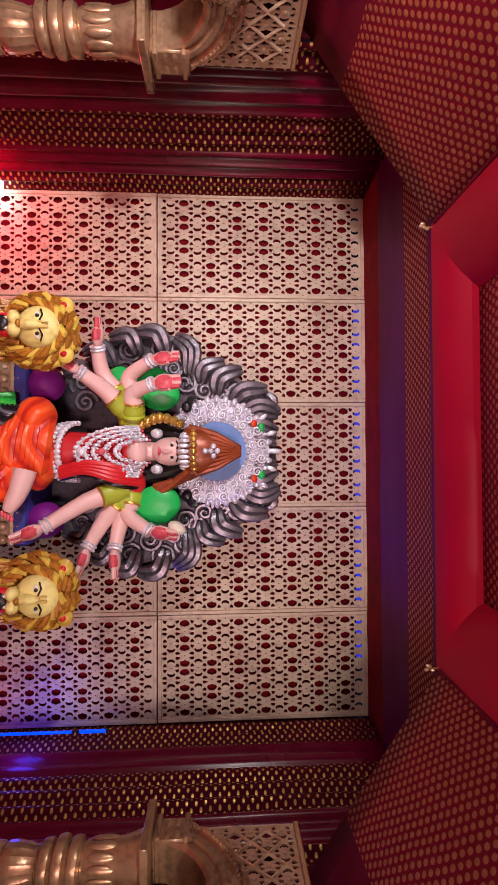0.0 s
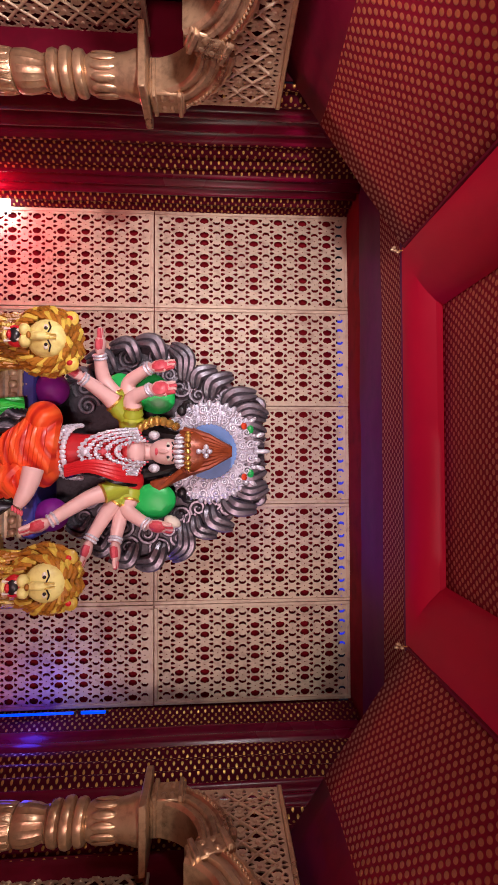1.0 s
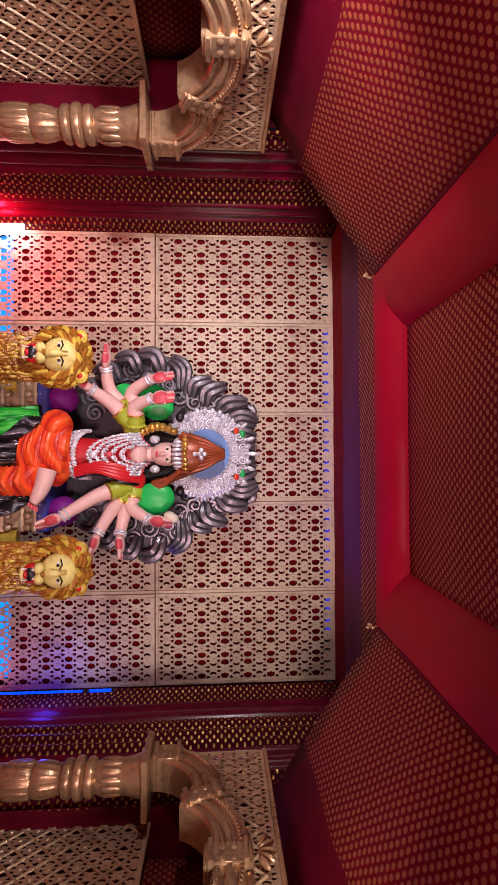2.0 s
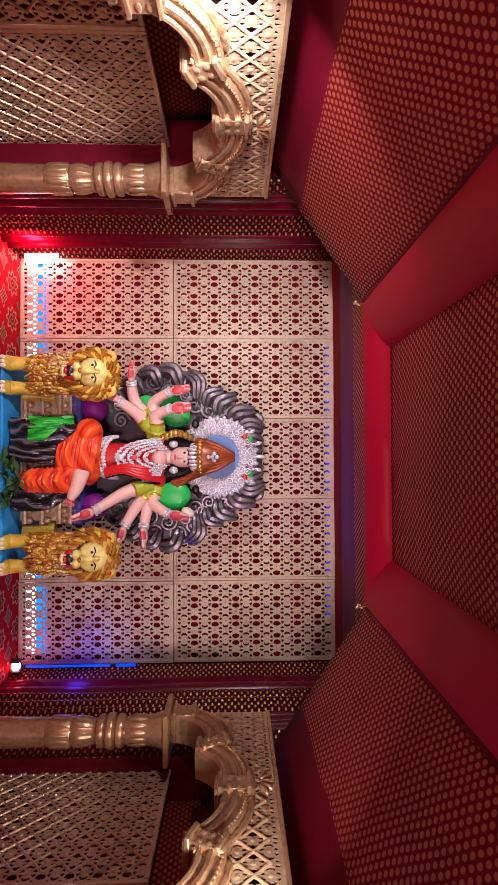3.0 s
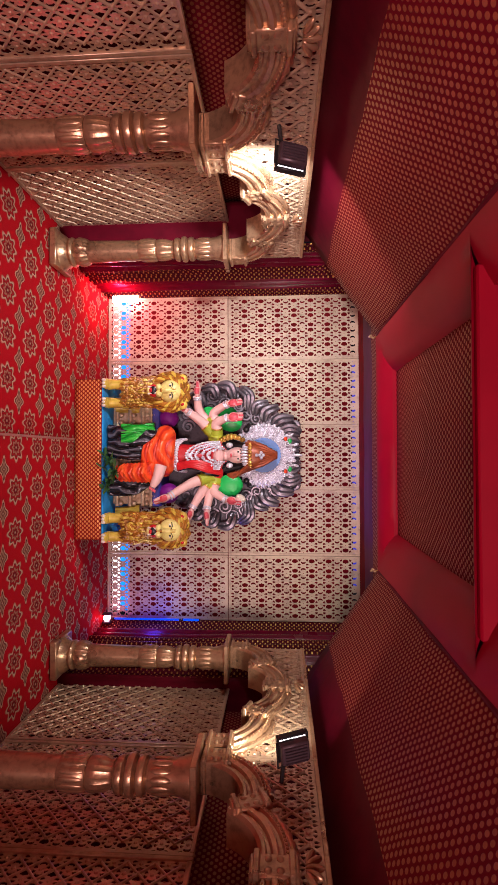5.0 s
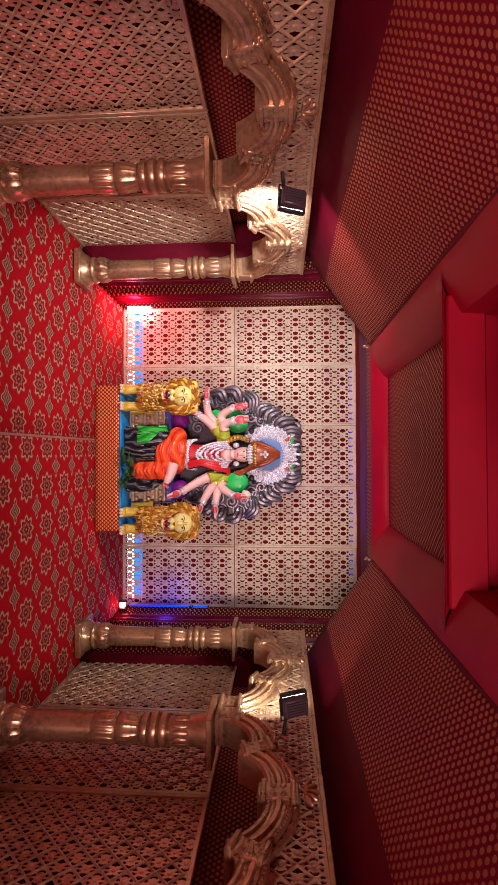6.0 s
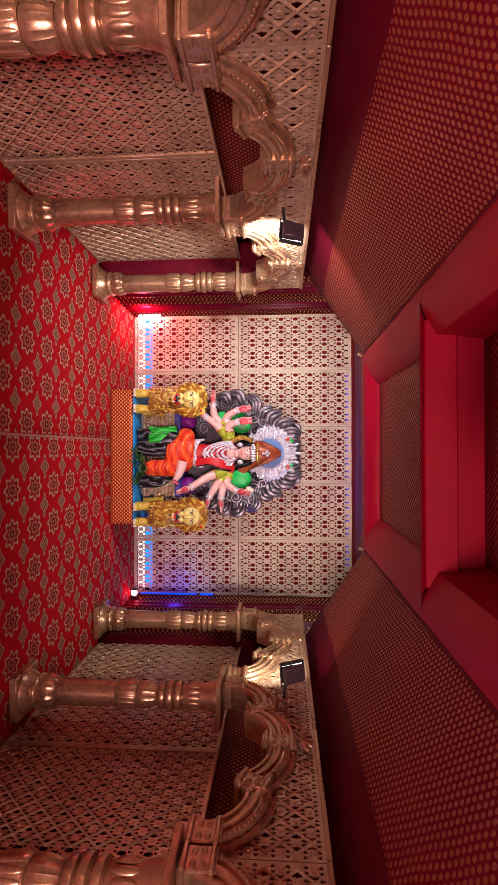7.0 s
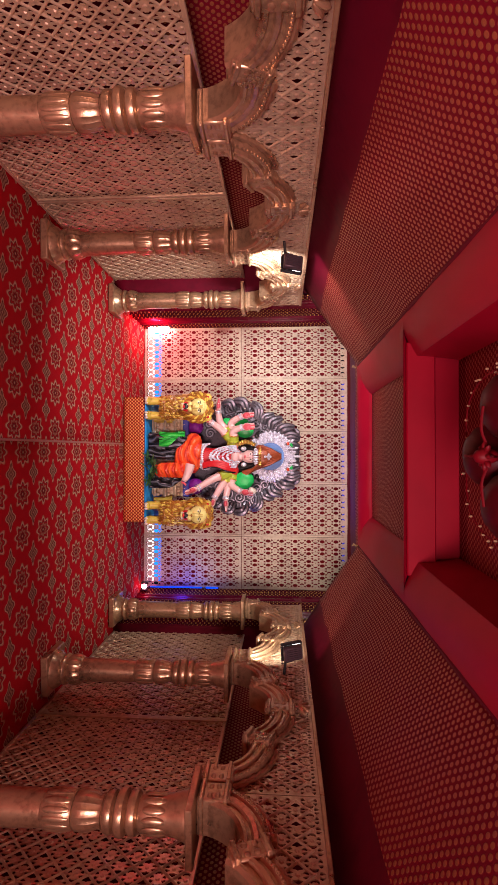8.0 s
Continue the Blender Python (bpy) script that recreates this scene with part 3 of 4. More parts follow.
def arch():
    thing = empty("arch")
    for side in (-1, 1):
        bm = bmesh.new()
        arc_moulding(bm, 0.045, 1.335, 0.225, 24, 92, side)
        part("upper_moulding", bm, GOLD, thing)
        bm = bmesh.new()
        arc_moulding(bm, 0.335, 1.27, 0.205, 4, 92, side)
        part("lower_moulding", bm, GOLD, thing)
        bm = bmesh.new()
        carved_block(bm, side * 0.3, 1.515, 0.08, 0.165, side * 22)
        part("cusp_block", bm, GOLD, thing)
        bm = bmesh.new()
        carved_block(bm, side * 0.588, 1.345, 0.112, 0.14, 0)
        part("foot_block", bm, GOLD, thing)
        for name_, cx, cz, r, a0, a1 in (("lower_crest", 0.335, 1.27, 0.33, 12, 84), ("upper_crest", 0.045, 1.335, 0.35, 30, 88)):
            bm = bmesh.new()
            pts = [(side * (cx + r * math.cos(radians(a0 + (a1 - a0) * j / 16))), 0.018, cz + r * math.sin(radians(a0 + (a1 - a0) * j / 16))) for j in range(17)]
            tube(bm, pts, [0.012 + 0.007 * (j % 2) for j in range(17)], 0, 8)
            part(name_, bm, GOLD, thing)
    bm = bmesh.new()
    carved_block(bm, 0, 1.615, 0.095, 0.17, 0)
    part("key_block", bm, GOLD, thing)
    bm = bmesh.new()
    for j in range(5):
        a = radians(-60 + 30 * j)
        ball(bm, (0.055 * math.sin(a), -0.012, 1.722 + 0.03 * math.cos(a)), (0.012, 0.014, 0.034), 0, Matrix.Rotation(a, 4, "Y"), 8)
    part("finial", bm, GOLD, thing)
    line = [(-0.648, 1.36), (-0.648, 1.79), (0.648, 1.79), (0.648, 1.36)]
    for side in (1, -1):
        seq = [(side * (0.335 + 0.26 * math.cos(radians(a))), 1.27 + 0.26 * math.sin(radians(a))) for a in (25, 45, 65, 82)]
        seq += [(side * (0.045 + 0.285 * math.cos(radians(a))), 1.335 + 0.285 * math.sin(radians(a))) for a in (38, 55, 72, 88)]
        line += seq if side > 0 else seq[::-1]
    part("spandrel_board", lattice(line, 0.006, (0.0, 1.395), 0.01, 0.74), JALI_DARK, thing, smooth=False).location = (0, 0.03, 0)
    straps = lattice_relief(lambda x, z: inside((x, z), line) and abs(x) < 0.63 and z < 1.775, -0.65, 0.65, 1.3, 1.79, (0.0, 1.395), 0.74)
    part("spandrel_relief", straps, JALI_DARK, thing).location = (0, 0.03, 0)
    part("top_rail", box(bmesh.new(), (0, 0.035, 1.798), (1.298, 0.03, 0.02), bevel=0.003), GOLD, thing)
    return tagged(thing, "golden cusped arch with pierced spandrels resting on pillars", "arch", "arches of the side arcades")


one = arch()
first = True
for sx, y0 in ((-1, 2.24), (1, 2.29)):
    for k in range(4):
        m = pose(XC + sx * 1.40, y0 - 0.65 - 1.3 * k + 0.08, 0, 0, 0, 90 if sx < 0 else -90)
        if first:
            one.matrix_basis, first = m, False
        else:
            copy_thing(one, m)

# ---- podium ----
PX0, PX1, PY0, PY1, PZ = -0.628, 0.645, 2.575, 3.25, 0.225
pod = empty("podium", ((PX0 + PX1) / 2, (PY0 + PY1) / 2, 0))
W, D = PX1 - PX0, PY1 - PY0
part("body", box(bmesh.new(), (0, 0, PZ / 2 + 0.003), (W - 0.02, D - 0.02, PZ - 0.006)), MAROON, pod)
front = sheet("front_cloth", lambda u, v: (-W / 2 + W * u, -D / 2 + 0.004 * math.sin(u * 40), 0.006 + (PZ - 0.008) * v), 60, 6, W, PZ, PODIUM, pod, "orange brocade front with gold dots")
for s_ in (-1, 1):
    sheet("side_cloth", lambda u, v, s_=s_: (s_ * W / 2, -D / 2 + 0.005 + (D - 0.01) * u, 0.006 + (PZ - 0.008) * v), 12, 4, D, PZ, BACKING, pod)
sheet("top_cloth", lambda u, v: (-W / 2 - 0.006 + (W + 0.012) * u, -D / 2 - 0.006 + (D + 0.012) * v, PZ + 0.004 + wrinkle(u * 3, v * 2, 0.003)), 30, 16, W, D, BLUE_CLOTH, pod, "bright blue cloth over the top")
tagged(pod, "low podium with orange brocade front and blue cloth top", "podium")

# ---- lamps of the place ----


def floodlight(m):
    thing = empty("floodlight")
    part("housing", box(bmesh.new(), (0, 0.03, 0), (0.105, 0.05, 0.14), bevel=0.008), HOUSING, thing)
    bm = bmesh.new()
    for c, s in (((0, -0.006, 0.073), (0.13, 0.03, 0.014)), ((0, -0.006, -0.073), (0.13, 0.03, 0.014)), ((-0.059, -0.006, 0), (0.014, 0.03, 0.134)), ((0.059, -0.006, 0), (0.014, 0.03, 0.134))):
        box(bm, c, s, bevel=0.003)
    part("rim", bm, BLACK, thing)
    part("glass", box(bmesh.new(), (0, 0.0, 0), (0.104, 0.006, 0.132)), WHITE_GLOW, thing, "glowing white glass")
    for k in range(6):
        part("cooling_fin", box(bmesh.new(), (-0.04 + 0.016 * k, 0.059, 0), (0.004, 0.008, 0.11)), HOUSING, thing)
    bm = tube(bmesh.new(), [(-0.062, 0.03, 0.0), (-0.066, 0.035, 0.09), (0.066, 0.035, 0.09), (0.062, 0.03, 0.0)], 0.005, seg=6)
    part("bracket", bm, BLACK, thing)
    thing.matrix_basis = m
    at = m.translation
    sx = -1 if at.x < 0 else 1
    clamp = part("clamp_arm", tube(bmesh.new(), [at + Vector((0, -0.02, -0.03)), at + Vector((sx * 0.06, -0.01, -0.04)), (XC + sx * 1.42, at.y - 0.01, at.z - 0.05)], 0.009, seg=6), BLACK, thing)
    clamp.matrix_parent_inverse = m.inverted()
    return tagged(thing, "small black floodlight clamped to the arch", "floodlight", "floodlights on the arches")


floodlight(look((-1.31, 0.86, 1.69), (-0.35, 3.3, 0.9)) @ pose(0, 0, 0, 90, 12, 0) @ Matrix.Scale(0.88, 4))
floodlight(look((1.23, 0.9, 1.69), (0.3, 3.3, 0.9)) @ pose(0, 0, 0, 90, -12, 0) @ Matrix.Scale(0.88, 4))


def light_bar(name, centre, size, mat, label, body=BLACK):
    thing = empty(name, centre)
    part("tube", box(bmesh.new(), (0, 0, 0), size, bevel=min(size) * 0.3), mat, thing)
    longest = max(range(3), key=lambda k: size[k])
    for s_ in (-1, 1):
        c, e = [0, 0, 0], [v * 1.15 for v in size]
        c[longest], e[longest] = s_ * (size[longest] / 2 + 0.008), 0.014
        part("end_cap", box(bmesh.new(), c, e, bevel=0.002), body, thing)
    return tagged(thing, label, "light bar")


light_bar("light_bar", (-0.02, WALL_Y + 0.05, 0.07), (2.96, 0.02, 0.075), WHITE_LED, "white light bar glowing behind the foot of the lattice wall")
light_bar("light_bar", (-0.02, WALL_Y + 0.05, 0.155), (2.96, 0.02, 0.085), BLUE_LED, "blue light bar glowing behind the foot of the lattice wall")
light_bar("light_bar", (0.15, WALL_Y + 0.03, 2.335), (2.1, 0.012, 0.04), BLUE_DIM, "dim blue light strip behind the top of the lattice wall")
light_bar("wash_light", (-1.5, 3.27, 0.19), (0.075, 0.05, 0.2), HOT_GLOW, "white-hot lamp standing in the corner on the carpet", HOT_GLOW)
light_bar("wash_light", (1.47, 3.2, 0.05), (0.06, 0.05, 0.06), HOT_RED, "small red lamp on the carpet in the corner")
# glowing strips added to stand for a streak of blue light on the pleats
light_bar("light_streak", (1.475, 3.2, 0.42), (0.014, 0.014, 0.6), BLUE_STREAK, "thin glowing strip for a streak of blue light on pleated cloth")
light_bar("light_streak", (1.475, 3.2, 0.83), (0.018, 0.014, 0.14), BLUE_STREAK, "short glowing strip for the blue light streak on pleated cloth")

# ---- throne, statue, lions ----


def folded(name, colour, groove_shade, ridge_light, scale, rough=0.4, metal=0.0, axis="X"):
    """Painted cloth; shading of moulded folds is coloured in, darker grooves and lighter ridges."""
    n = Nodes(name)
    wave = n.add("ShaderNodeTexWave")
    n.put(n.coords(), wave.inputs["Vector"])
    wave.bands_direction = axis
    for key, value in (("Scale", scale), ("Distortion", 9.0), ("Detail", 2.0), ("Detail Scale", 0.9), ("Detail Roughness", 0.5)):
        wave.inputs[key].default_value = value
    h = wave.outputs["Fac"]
    base = n.ramp(h, [(0.0, groove_shade), (0.3, colour), (0.72, colour), (1.0, ridge_light)])
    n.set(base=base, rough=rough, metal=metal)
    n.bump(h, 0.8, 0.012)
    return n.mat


SKIN = paint("painted pink skin", (0.8, 0.5, 0.47), 0.36, 0, 0.1, 14, 0.05)
PALM = paint("red painted palm", (0.68, 0.1, 0.13), 0.4, 0, 0.3, 60, 0.1, dark=(0.5, 0.02, 0.04))
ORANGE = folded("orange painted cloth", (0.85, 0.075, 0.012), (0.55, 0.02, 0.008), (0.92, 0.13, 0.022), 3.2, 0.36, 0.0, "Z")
RED = paint("red painted cloth", (0.6, 0.015, 0.02), 0.42, 0, 0.2, 14, 0.1)
LIME = paint("lime painted sleeve", (0.42, 0.5, 0.03), 0.45, 0, 0.2, 20, 0.1)
GREEN = paint("green painted fan", (0.015, 0.5, 0.09), 0.36, 0, 0.15, 14, 0.05)
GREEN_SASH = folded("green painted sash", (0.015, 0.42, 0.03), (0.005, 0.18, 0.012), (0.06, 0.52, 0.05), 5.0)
# the grey ridge tone stands for sheen on the black folds
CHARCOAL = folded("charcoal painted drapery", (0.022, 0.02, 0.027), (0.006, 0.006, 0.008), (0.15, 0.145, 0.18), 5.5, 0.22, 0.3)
PURPLE = paint("purple velvet", (0.24, 0.008, 0.3), 0.6, 0, 0.2, 20, 0.1)
NAVY = paint("blue painted board", (0.06, 0.07, 0.42), 0.5, 0, 0.2, 20, 0.1)
SKY = paint("pale blue disc", (0.16, 0.32, 0.72), 0.5, 0, 0.1, 20, 0.05)
HAIR = paint("chestnut painted hair", (0.33, 0.07, 0.02), 0.36, 0.2, 0.4, 34, 0.3, dark=(0.1, 0.015, 0.008))
INK = paint("black paint", (0.012, 0.01, 0.012), 0.35, 0, 0.1, 30, 0.0)
CREAM = paint("cream paint", (0.8, 0.74, 0.62), 0.4, 0, 0.1, 30, 0.05)
SILVER = paint("bright silver filigree", (0.78, 0.79, 0.88), 0.35, 0.35, 0.3, 120, 0.7, dark=(0.34, 0.33, 0.42))
# darker copy of the silver, shade between the halo's filigree put into its colour
SILVER_DARK = paint("shaded silver", (0.55, 0.56, 0.66), 0.4, 0.4, 0.4, 120, 0.7, dark=(0.14, 0.13, 0.19))
PEWTER = paint("dark silver relief", (0.2, 0.185, 0.215), 0.33, 0.6, 0.45, 40, 0.5, dark=(0.035, 0.03, 0.04))
PEWTER_DARK = paint("blackened silver ground", (0.05, 0.045, 0.055), 0.4, 0.5, 0.4, 50, 0.5, dark=(0.01, 0.009, 0.012))
CARVED = paint("carved pale gold block", (0.62, 0.5, 0.32), 0.4, 0.35, 0.3, 36, 0.4, dark=(0.25, 0.16, 0.08))
FUR = paint("golden lion coat", (0.68, 0.5, 0.07), 0.38, 0, 0.3, 18, 0.25, dark=(0.36, 0.17, 0.015))
MANE = paint("amber lion mane", (0.4, 0.16, 0.015), 0.36, 0, 0.4, 60, 0.4, dark=(0.08, 0.022, 0.004))
FACE = paint("pale yellow lion face", (0.8, 0.7, 0.24), 0.4, 0, 0.2, 24, 0.1, dark=(0.5, 0.3, 0.05))
OX = -0.02


def scroll(bm, cx, cz, r, turns, hand, y, thick=0.014, start=0.0, mi=0):
    """A spiral ornament in the x-z plane that tightens towards its middle."""
    n = int(14 * turns)
    pts, rad = [], []
    for k in range(n + 1):
        t = k / n
        a = start + hand * t * turns * 2 * math.pi
        q = r * (1 - 0.85 * t)
        pts.append((cx + q * math.cos(a), y - 0.012 * t, cz + q * math.sin(a)))
        rad.append(thick * (1 - 0.45 * t))
    tube(bm, pts, rad, mi, 6)
    ball(bm, pts[-1], (thick, thick, thick), mi, None, 8)


def throne():
    thing = empty("throne", (0, 0, 0))
    bm = box(bmesh.new(), (OX, 3.0, 0.4), (0.82, 0.36, 0.34), bevel=0.01)
    part("seat_block", bm, CARVED, thing)
    for z in (0.27, 0.38, 0.49, 0.56):
        bm = tube(bmesh.new(), [(OX - 0.425, 2.818, z), (OX + 0.425, 2.818, z)], 0.02, 0, 8)
        for k in range(14):
            ball(bm, (OX - 0.4 + 0.8 * k / 13, 2.803, z + 0.035), (0.022, 0.014, 0.024), 0, None, 8)
        part("carved_band", bm, CARVED, thing)
    part("seat_board", box(bmesh.new(), (OX, 2.99, 0.607), (0.86, 0.4, 0.07), bevel=0.012), NAVY, thing, "blue painted seat board")
    for sx in (-1, 1):
        part("cushion", ball(bmesh.new(), (OX + sx * 0.32, 2.86, 0.7), (0.085, 0.09, 0.085), seg=18), PURPLE, thing, "purple round cushion")
    # relief back: a plate with a lobed outline, scrolls and leaves
    half = [(0.3, 0.66), (0.42, 0.78), (0.5, 0.9), (0.585, 1.03), (0.6, 1.2), (0.54, 1.33), (0.43, 1.37), (0.41, 1.52), (0.36, 1.62), (0.31, 1.66), (0.29, 1.78), (0.22, 1.8), (0.12, 1.76), (0.06, 1.81)]
    line = [(OX + x, z) for x, z in half] + [(OX - x, z) for x, z in half[::-1]]
    bm = bmesh.new()
    f = bm.faces.new([bm.verts.new((x, 3.06, z)) for x, z in line])
    got = bmesh.ops.extrude_face_region(bm, geom=[f])["geom"]
    bmesh.ops.translate(bm, vec=(0, 0.04, 0), verts=[v for v in got if isinstance(v, bmesh.types.BMVert)])
    bmesh.ops.recalc_face_normals(bm, faces=bm.faces)
    part("back_plate", bm, PEWTER_DARK, thing, "dark silver lobed back plate")
    for sx in (-1, 1):
        bm = bmesh.new()
        edge = curve_points([(OX + sx * x, 3.05, z) for x, z in half], 4)
        tube(bm, edge, [0.018 + 0.006 * math.sin(k * 1.1) for k in range(len(edge))], 0, 6)
        part("beaded_edge", bm, PEWTER, thing)
        rnd = random.Random(3)
        for k in range(24):
            t = (k + 0.5) / 24 * (len(half) - 1)
            i = int(t)
            x = half[i][0] + (half[i + 1][0] - half[i][0]) * (t - i)
            z = half[i][1] + (half[i + 1][1] - half[i][1]) * (t - i)
            inward = 0.9 if k % 2 else 0.76
            x, z = x * inward, 1.28 + (z - 1.28) * inward
            bm = bmesh.new()
            st = rnd.uniform(0, 6.28)
            scroll(bm, OX + sx * x, z, rnd.uniform(0.045, 0.075), rnd.uniform(1.4, 2.1), sx * (1 if k % 3 else -1), 3.045 + 0.012 * (k % 2), 0.013, st if sx > 0 else math.pi - st)
            part("scroll", bm, PEWTER, thing)
        for path, width, ribs in ((((0.04, 1.66), (0.06, 1.72), (0.035, 1.8)), 0.03, 3), (((0.09, 1.64), (0.13, 1.72), (0.1, 1.81)), 0.05, 4), (((0.17, 1.62), (0.22, 1.72), (0.19, 1.82)), 0.065, 5),
                                  (((0.25, 1.58), (0.31, 1.64), (0.32, 1.76)), 0.055, 4), (((0.3, 1.5), (0.38, 1.52), (0.42, 1.63)), 0.055, 4), (((0.36, 1.42), (0.43, 1.44), (0.46, 1.54)), 0.045, 4),
                                  (((0.4, 1.36), (0.52, 1.37), (0.585, 1.29)), 0.06, 5), (((0.5, 1.24), (0.6, 1.2), (0.61, 1.1)), 0.055, 4), (((0.5, 1.1), (0.59, 1.06), (0.575, 0.96)), 0.05, 4),
                                  (((0.44, 0.98), (0.53, 0.93), (0.5, 0.83)), 0.045, 4), (((0.36, 0.86), (0.43, 0.82), (0.4, 0.73)), 0.04, 3)):
            p = curve_points([(OX + sx * x, 3.03, z) for x, z in path], 6)
            bm = bmesh.new()
            last = len(p) - 1
            ribs = max(2, ribs - 2)
            for r_ in range(ribs):
                q = (r_ - (ribs - 1) / 2) / ribs
                line_, rad_ = [], []
                for k, pt in enumerate(p):
                    t = k / last
                    d = (p[min(k + 1, last)] - p[max(k - 1, 0)]).normalized()
                    across = Vector((-d.z, 0, d.x)) * (width * q * (0.35 + 1.3 * math.sin(math.pi * (0.15 + 0.72 * t))))
                    line_.append(pt + across + Vector((0, -0.022 * math.sin(math.pi * t) - 0.014 * t - 0.01 * (1 - abs(2 * q)), 0)))
                    rad_.append(0.006 + width / ribs * 0.72 * math.sin(math.pi * (0.12 + 0.8 * t)))
                tube(bm, line_, rad_, 0, 6)
            part("acanthus_leaf", bm, PEWTER, thing)
    # bright round halo
    hz = 1.5
    bm = lathe(bmesh.new(), [(0.15, 0.0), (0.262, 0.004), (0.268, 0.02), (0.15, 0.026)], 40)
    bmesh.ops.transform(bm, matrix=pose(OX, 3.01, hz, 90, 0, 0), verts=bm.verts)
    part("halo_ring", bm, SILVER_DARK, thing, "silver filigree halo")
    for k in range(36):
        a = 2 * math.pi * k / 36
        part("halo_petal", ball(bmesh.new(), (OX + 0.262 * math.cos(a), 2.99, hz + 0.262 * math.sin(a)), (0.024, 0.012, 0.016), 0, Matrix.Rotation(-a, 4, "Y"), 8), SILVER, thing)
        part("halo_bead", ball(bmesh.new(), (OX + 0.155 * math.cos(a), 2.972, hz + 0.155 * math.sin(a)), (0.01, 0.01, 0.01), 0, None, 6), SILVER, thing)
    for k in range(20):
        a = 2 * math.pi * (k + 0.5) / 20
        for r_, q_ in ((0.23, 0.026), (0.185, 0.022)):
            bm = bmesh.new()
            scroll(bm, OX + r_ * math.cos(a), hz + r_ * math.sin(a), q_, 1.6, 1 if k % 2 else -1, 2.978, 0.006, a)
            part("halo_curl", bm, SILVER, thing)
    for r_, count, q_ in ((0.168, 48, 0.0055), (0.207, 54, 0.006), (0.246, 64, 0.0065)):
        bm = bmesh.new()
        for k in range(count):
            a = 2 * math.pi * k / count
            ball(bm, (OX + r_ * math.cos(a), 2.974, hz + r_ * math.sin(a)), (q_, q_, q_), 0, None, 6)
        part("beading", bm, SILVER, thing)
    for k in range(5):
        a = radians(-36 + 18 * k)
        part("halo_point", ball(bmesh.new(), (OX + 0.29 * math.sin(a), 2.985, hz + 0.29 * math.cos(a)), (0.014, 0.012, 0.03 + 0.014 * (k == 2)), 0, Matrix.Rotation(a, 4, "Y"), 8), SILVER, thing)
    bm = lathe(bmesh.new(), [(0.15, 0.0), (0.15, 0.014)], 36)
    bmesh.ops.transform(bm, matrix=pose(OX, 2.984, hz, 90, 0, 0), verts=bm.verts)
    part("halo_disc", bm, SKY, thing, "pale blue disc")
    for sx in (-1, 1):
        bm = ball(bmesh.new(), (OX + sx * 0.222, 2.955, 1.352), (0.03, 0.014, 0.026), 0, None, 12)
        tube(bm, curve_points([(OX + sx * 0.235, 2.955, 1.365), (OX + sx * 0.262, 2.955, 1.37), (OX + sx * 0.27, 2.955, 1.4), (OX + sx * 0.255, 2.955, 1.415)], 4), [0.018 - 0.0012 * k for k in range(13)], 0, 8)
        part("paisley", bm, INK, thing, "dark purple paisley ornament")
        part("flower_bud", ball(bmesh.new(), (OX + sx * 0.14, 2.972, 1.69), (0.02, 0.008, 0.016), 0, None, 8), ORANGE, thing)
        part("leaf_bud", ball(bmesh.new(), (OX + sx * 0.12, 2.972, 1.725), (0.024, 0.008, 0.018), 0, None, 8), GREEN, thing)
    return tagged(thing, "ornate throne with dark silver scrolled back and bright halo", "throne")


throne()
SLOTS = [SKIN, PALM, ORANGE, RED, LIME, GREEN, CHARCOAL, SILVER, BRIGHT_GOLD, HAIR, INK, CREAM, GREEN_SASH]
(S_SKIN, S_PALM, S_ORANGE, S_RED, S_LIME, S_GREEN, S_CHAR, S_SILVER, S_GOLD, S_HAIR, S_INK, S_CREAM, S_SASH) = range(13)


def ring(bm, centre, axis, r, thick, mi):
    """A bangle round an axis."""
    axis = Vector(axis).normalized()
    a = axis.cross(Vector((0.3, 1, 0.2))).normalized()
    b = axis.cross(a)
    c = Vector(centre)
    tube(bm, [c + r * (math.cos(t) * a + math.sin(t) * b) for t in (2 * math.pi * k / 14 for k in range(15))], thick, mi, 6)


def statue_arm(bm, shoulder, elbow, wrist, hand_dir):
    sh, el, wr, hd = Vector(shoulder), Vector(elbow), Vector(wrist), Vector(hand_dir).normalized()
    tube(bm, curve_points([sh, sh.lerp(el, 0.55)], 4), [0.058, 0.052, 0.057, 0.05, 0.053], S_LIME, 12)
    ring(bm, sh.lerp(el, 0.57), el - sh, 0.046, 0.008, S_GOLD)
    tube(bm, curve_points([sh.lerp(el, 0.5), el, wr], 6), [0.048 - 0.0016 * k for k in range(13)], S_SKIN, 12)
    for q in (0.0, 0.12):
        ring(bm, wr.lerp(el, q + 0.04), wr - el, 0.03, 0.007, S_SILVER)
    palm = wr + hd * 0.045
    turn = hd.to_track_quat("Z", "Y").to_matrix().to_4x4()
    ball(bm, palm, (0.046, 0.028, 0.055), S_SKIN, turn, 10)
    ball(bm, palm + Vector((0, -0.01, 0)), (0.041, 0.024, 0.044), S_PALM, turn, 10)
    side = (turn @ Vector((1, 0, 0)))
    for k in range(4):
        root = palm + hd * 0.03 + side * (-0.027 + 0.018 * k)
        tip = root + hd * (0.054 - 0.006 * abs(k - 1.5)) + Vector((0, -0.018, 0))
        tube(bm, [root, root.lerp(tip, 0.6) + Vector((0, -0.005, 0)), tip], [0.0125, 0.0115, 0.008], S_PALM if k % 2 else S_SKIN, 6)
    tube(bm, [palm + side * 0.025, palm + side * 0.042 + hd * 0.03], [0.009, 0.007], S_SKIN, 6)


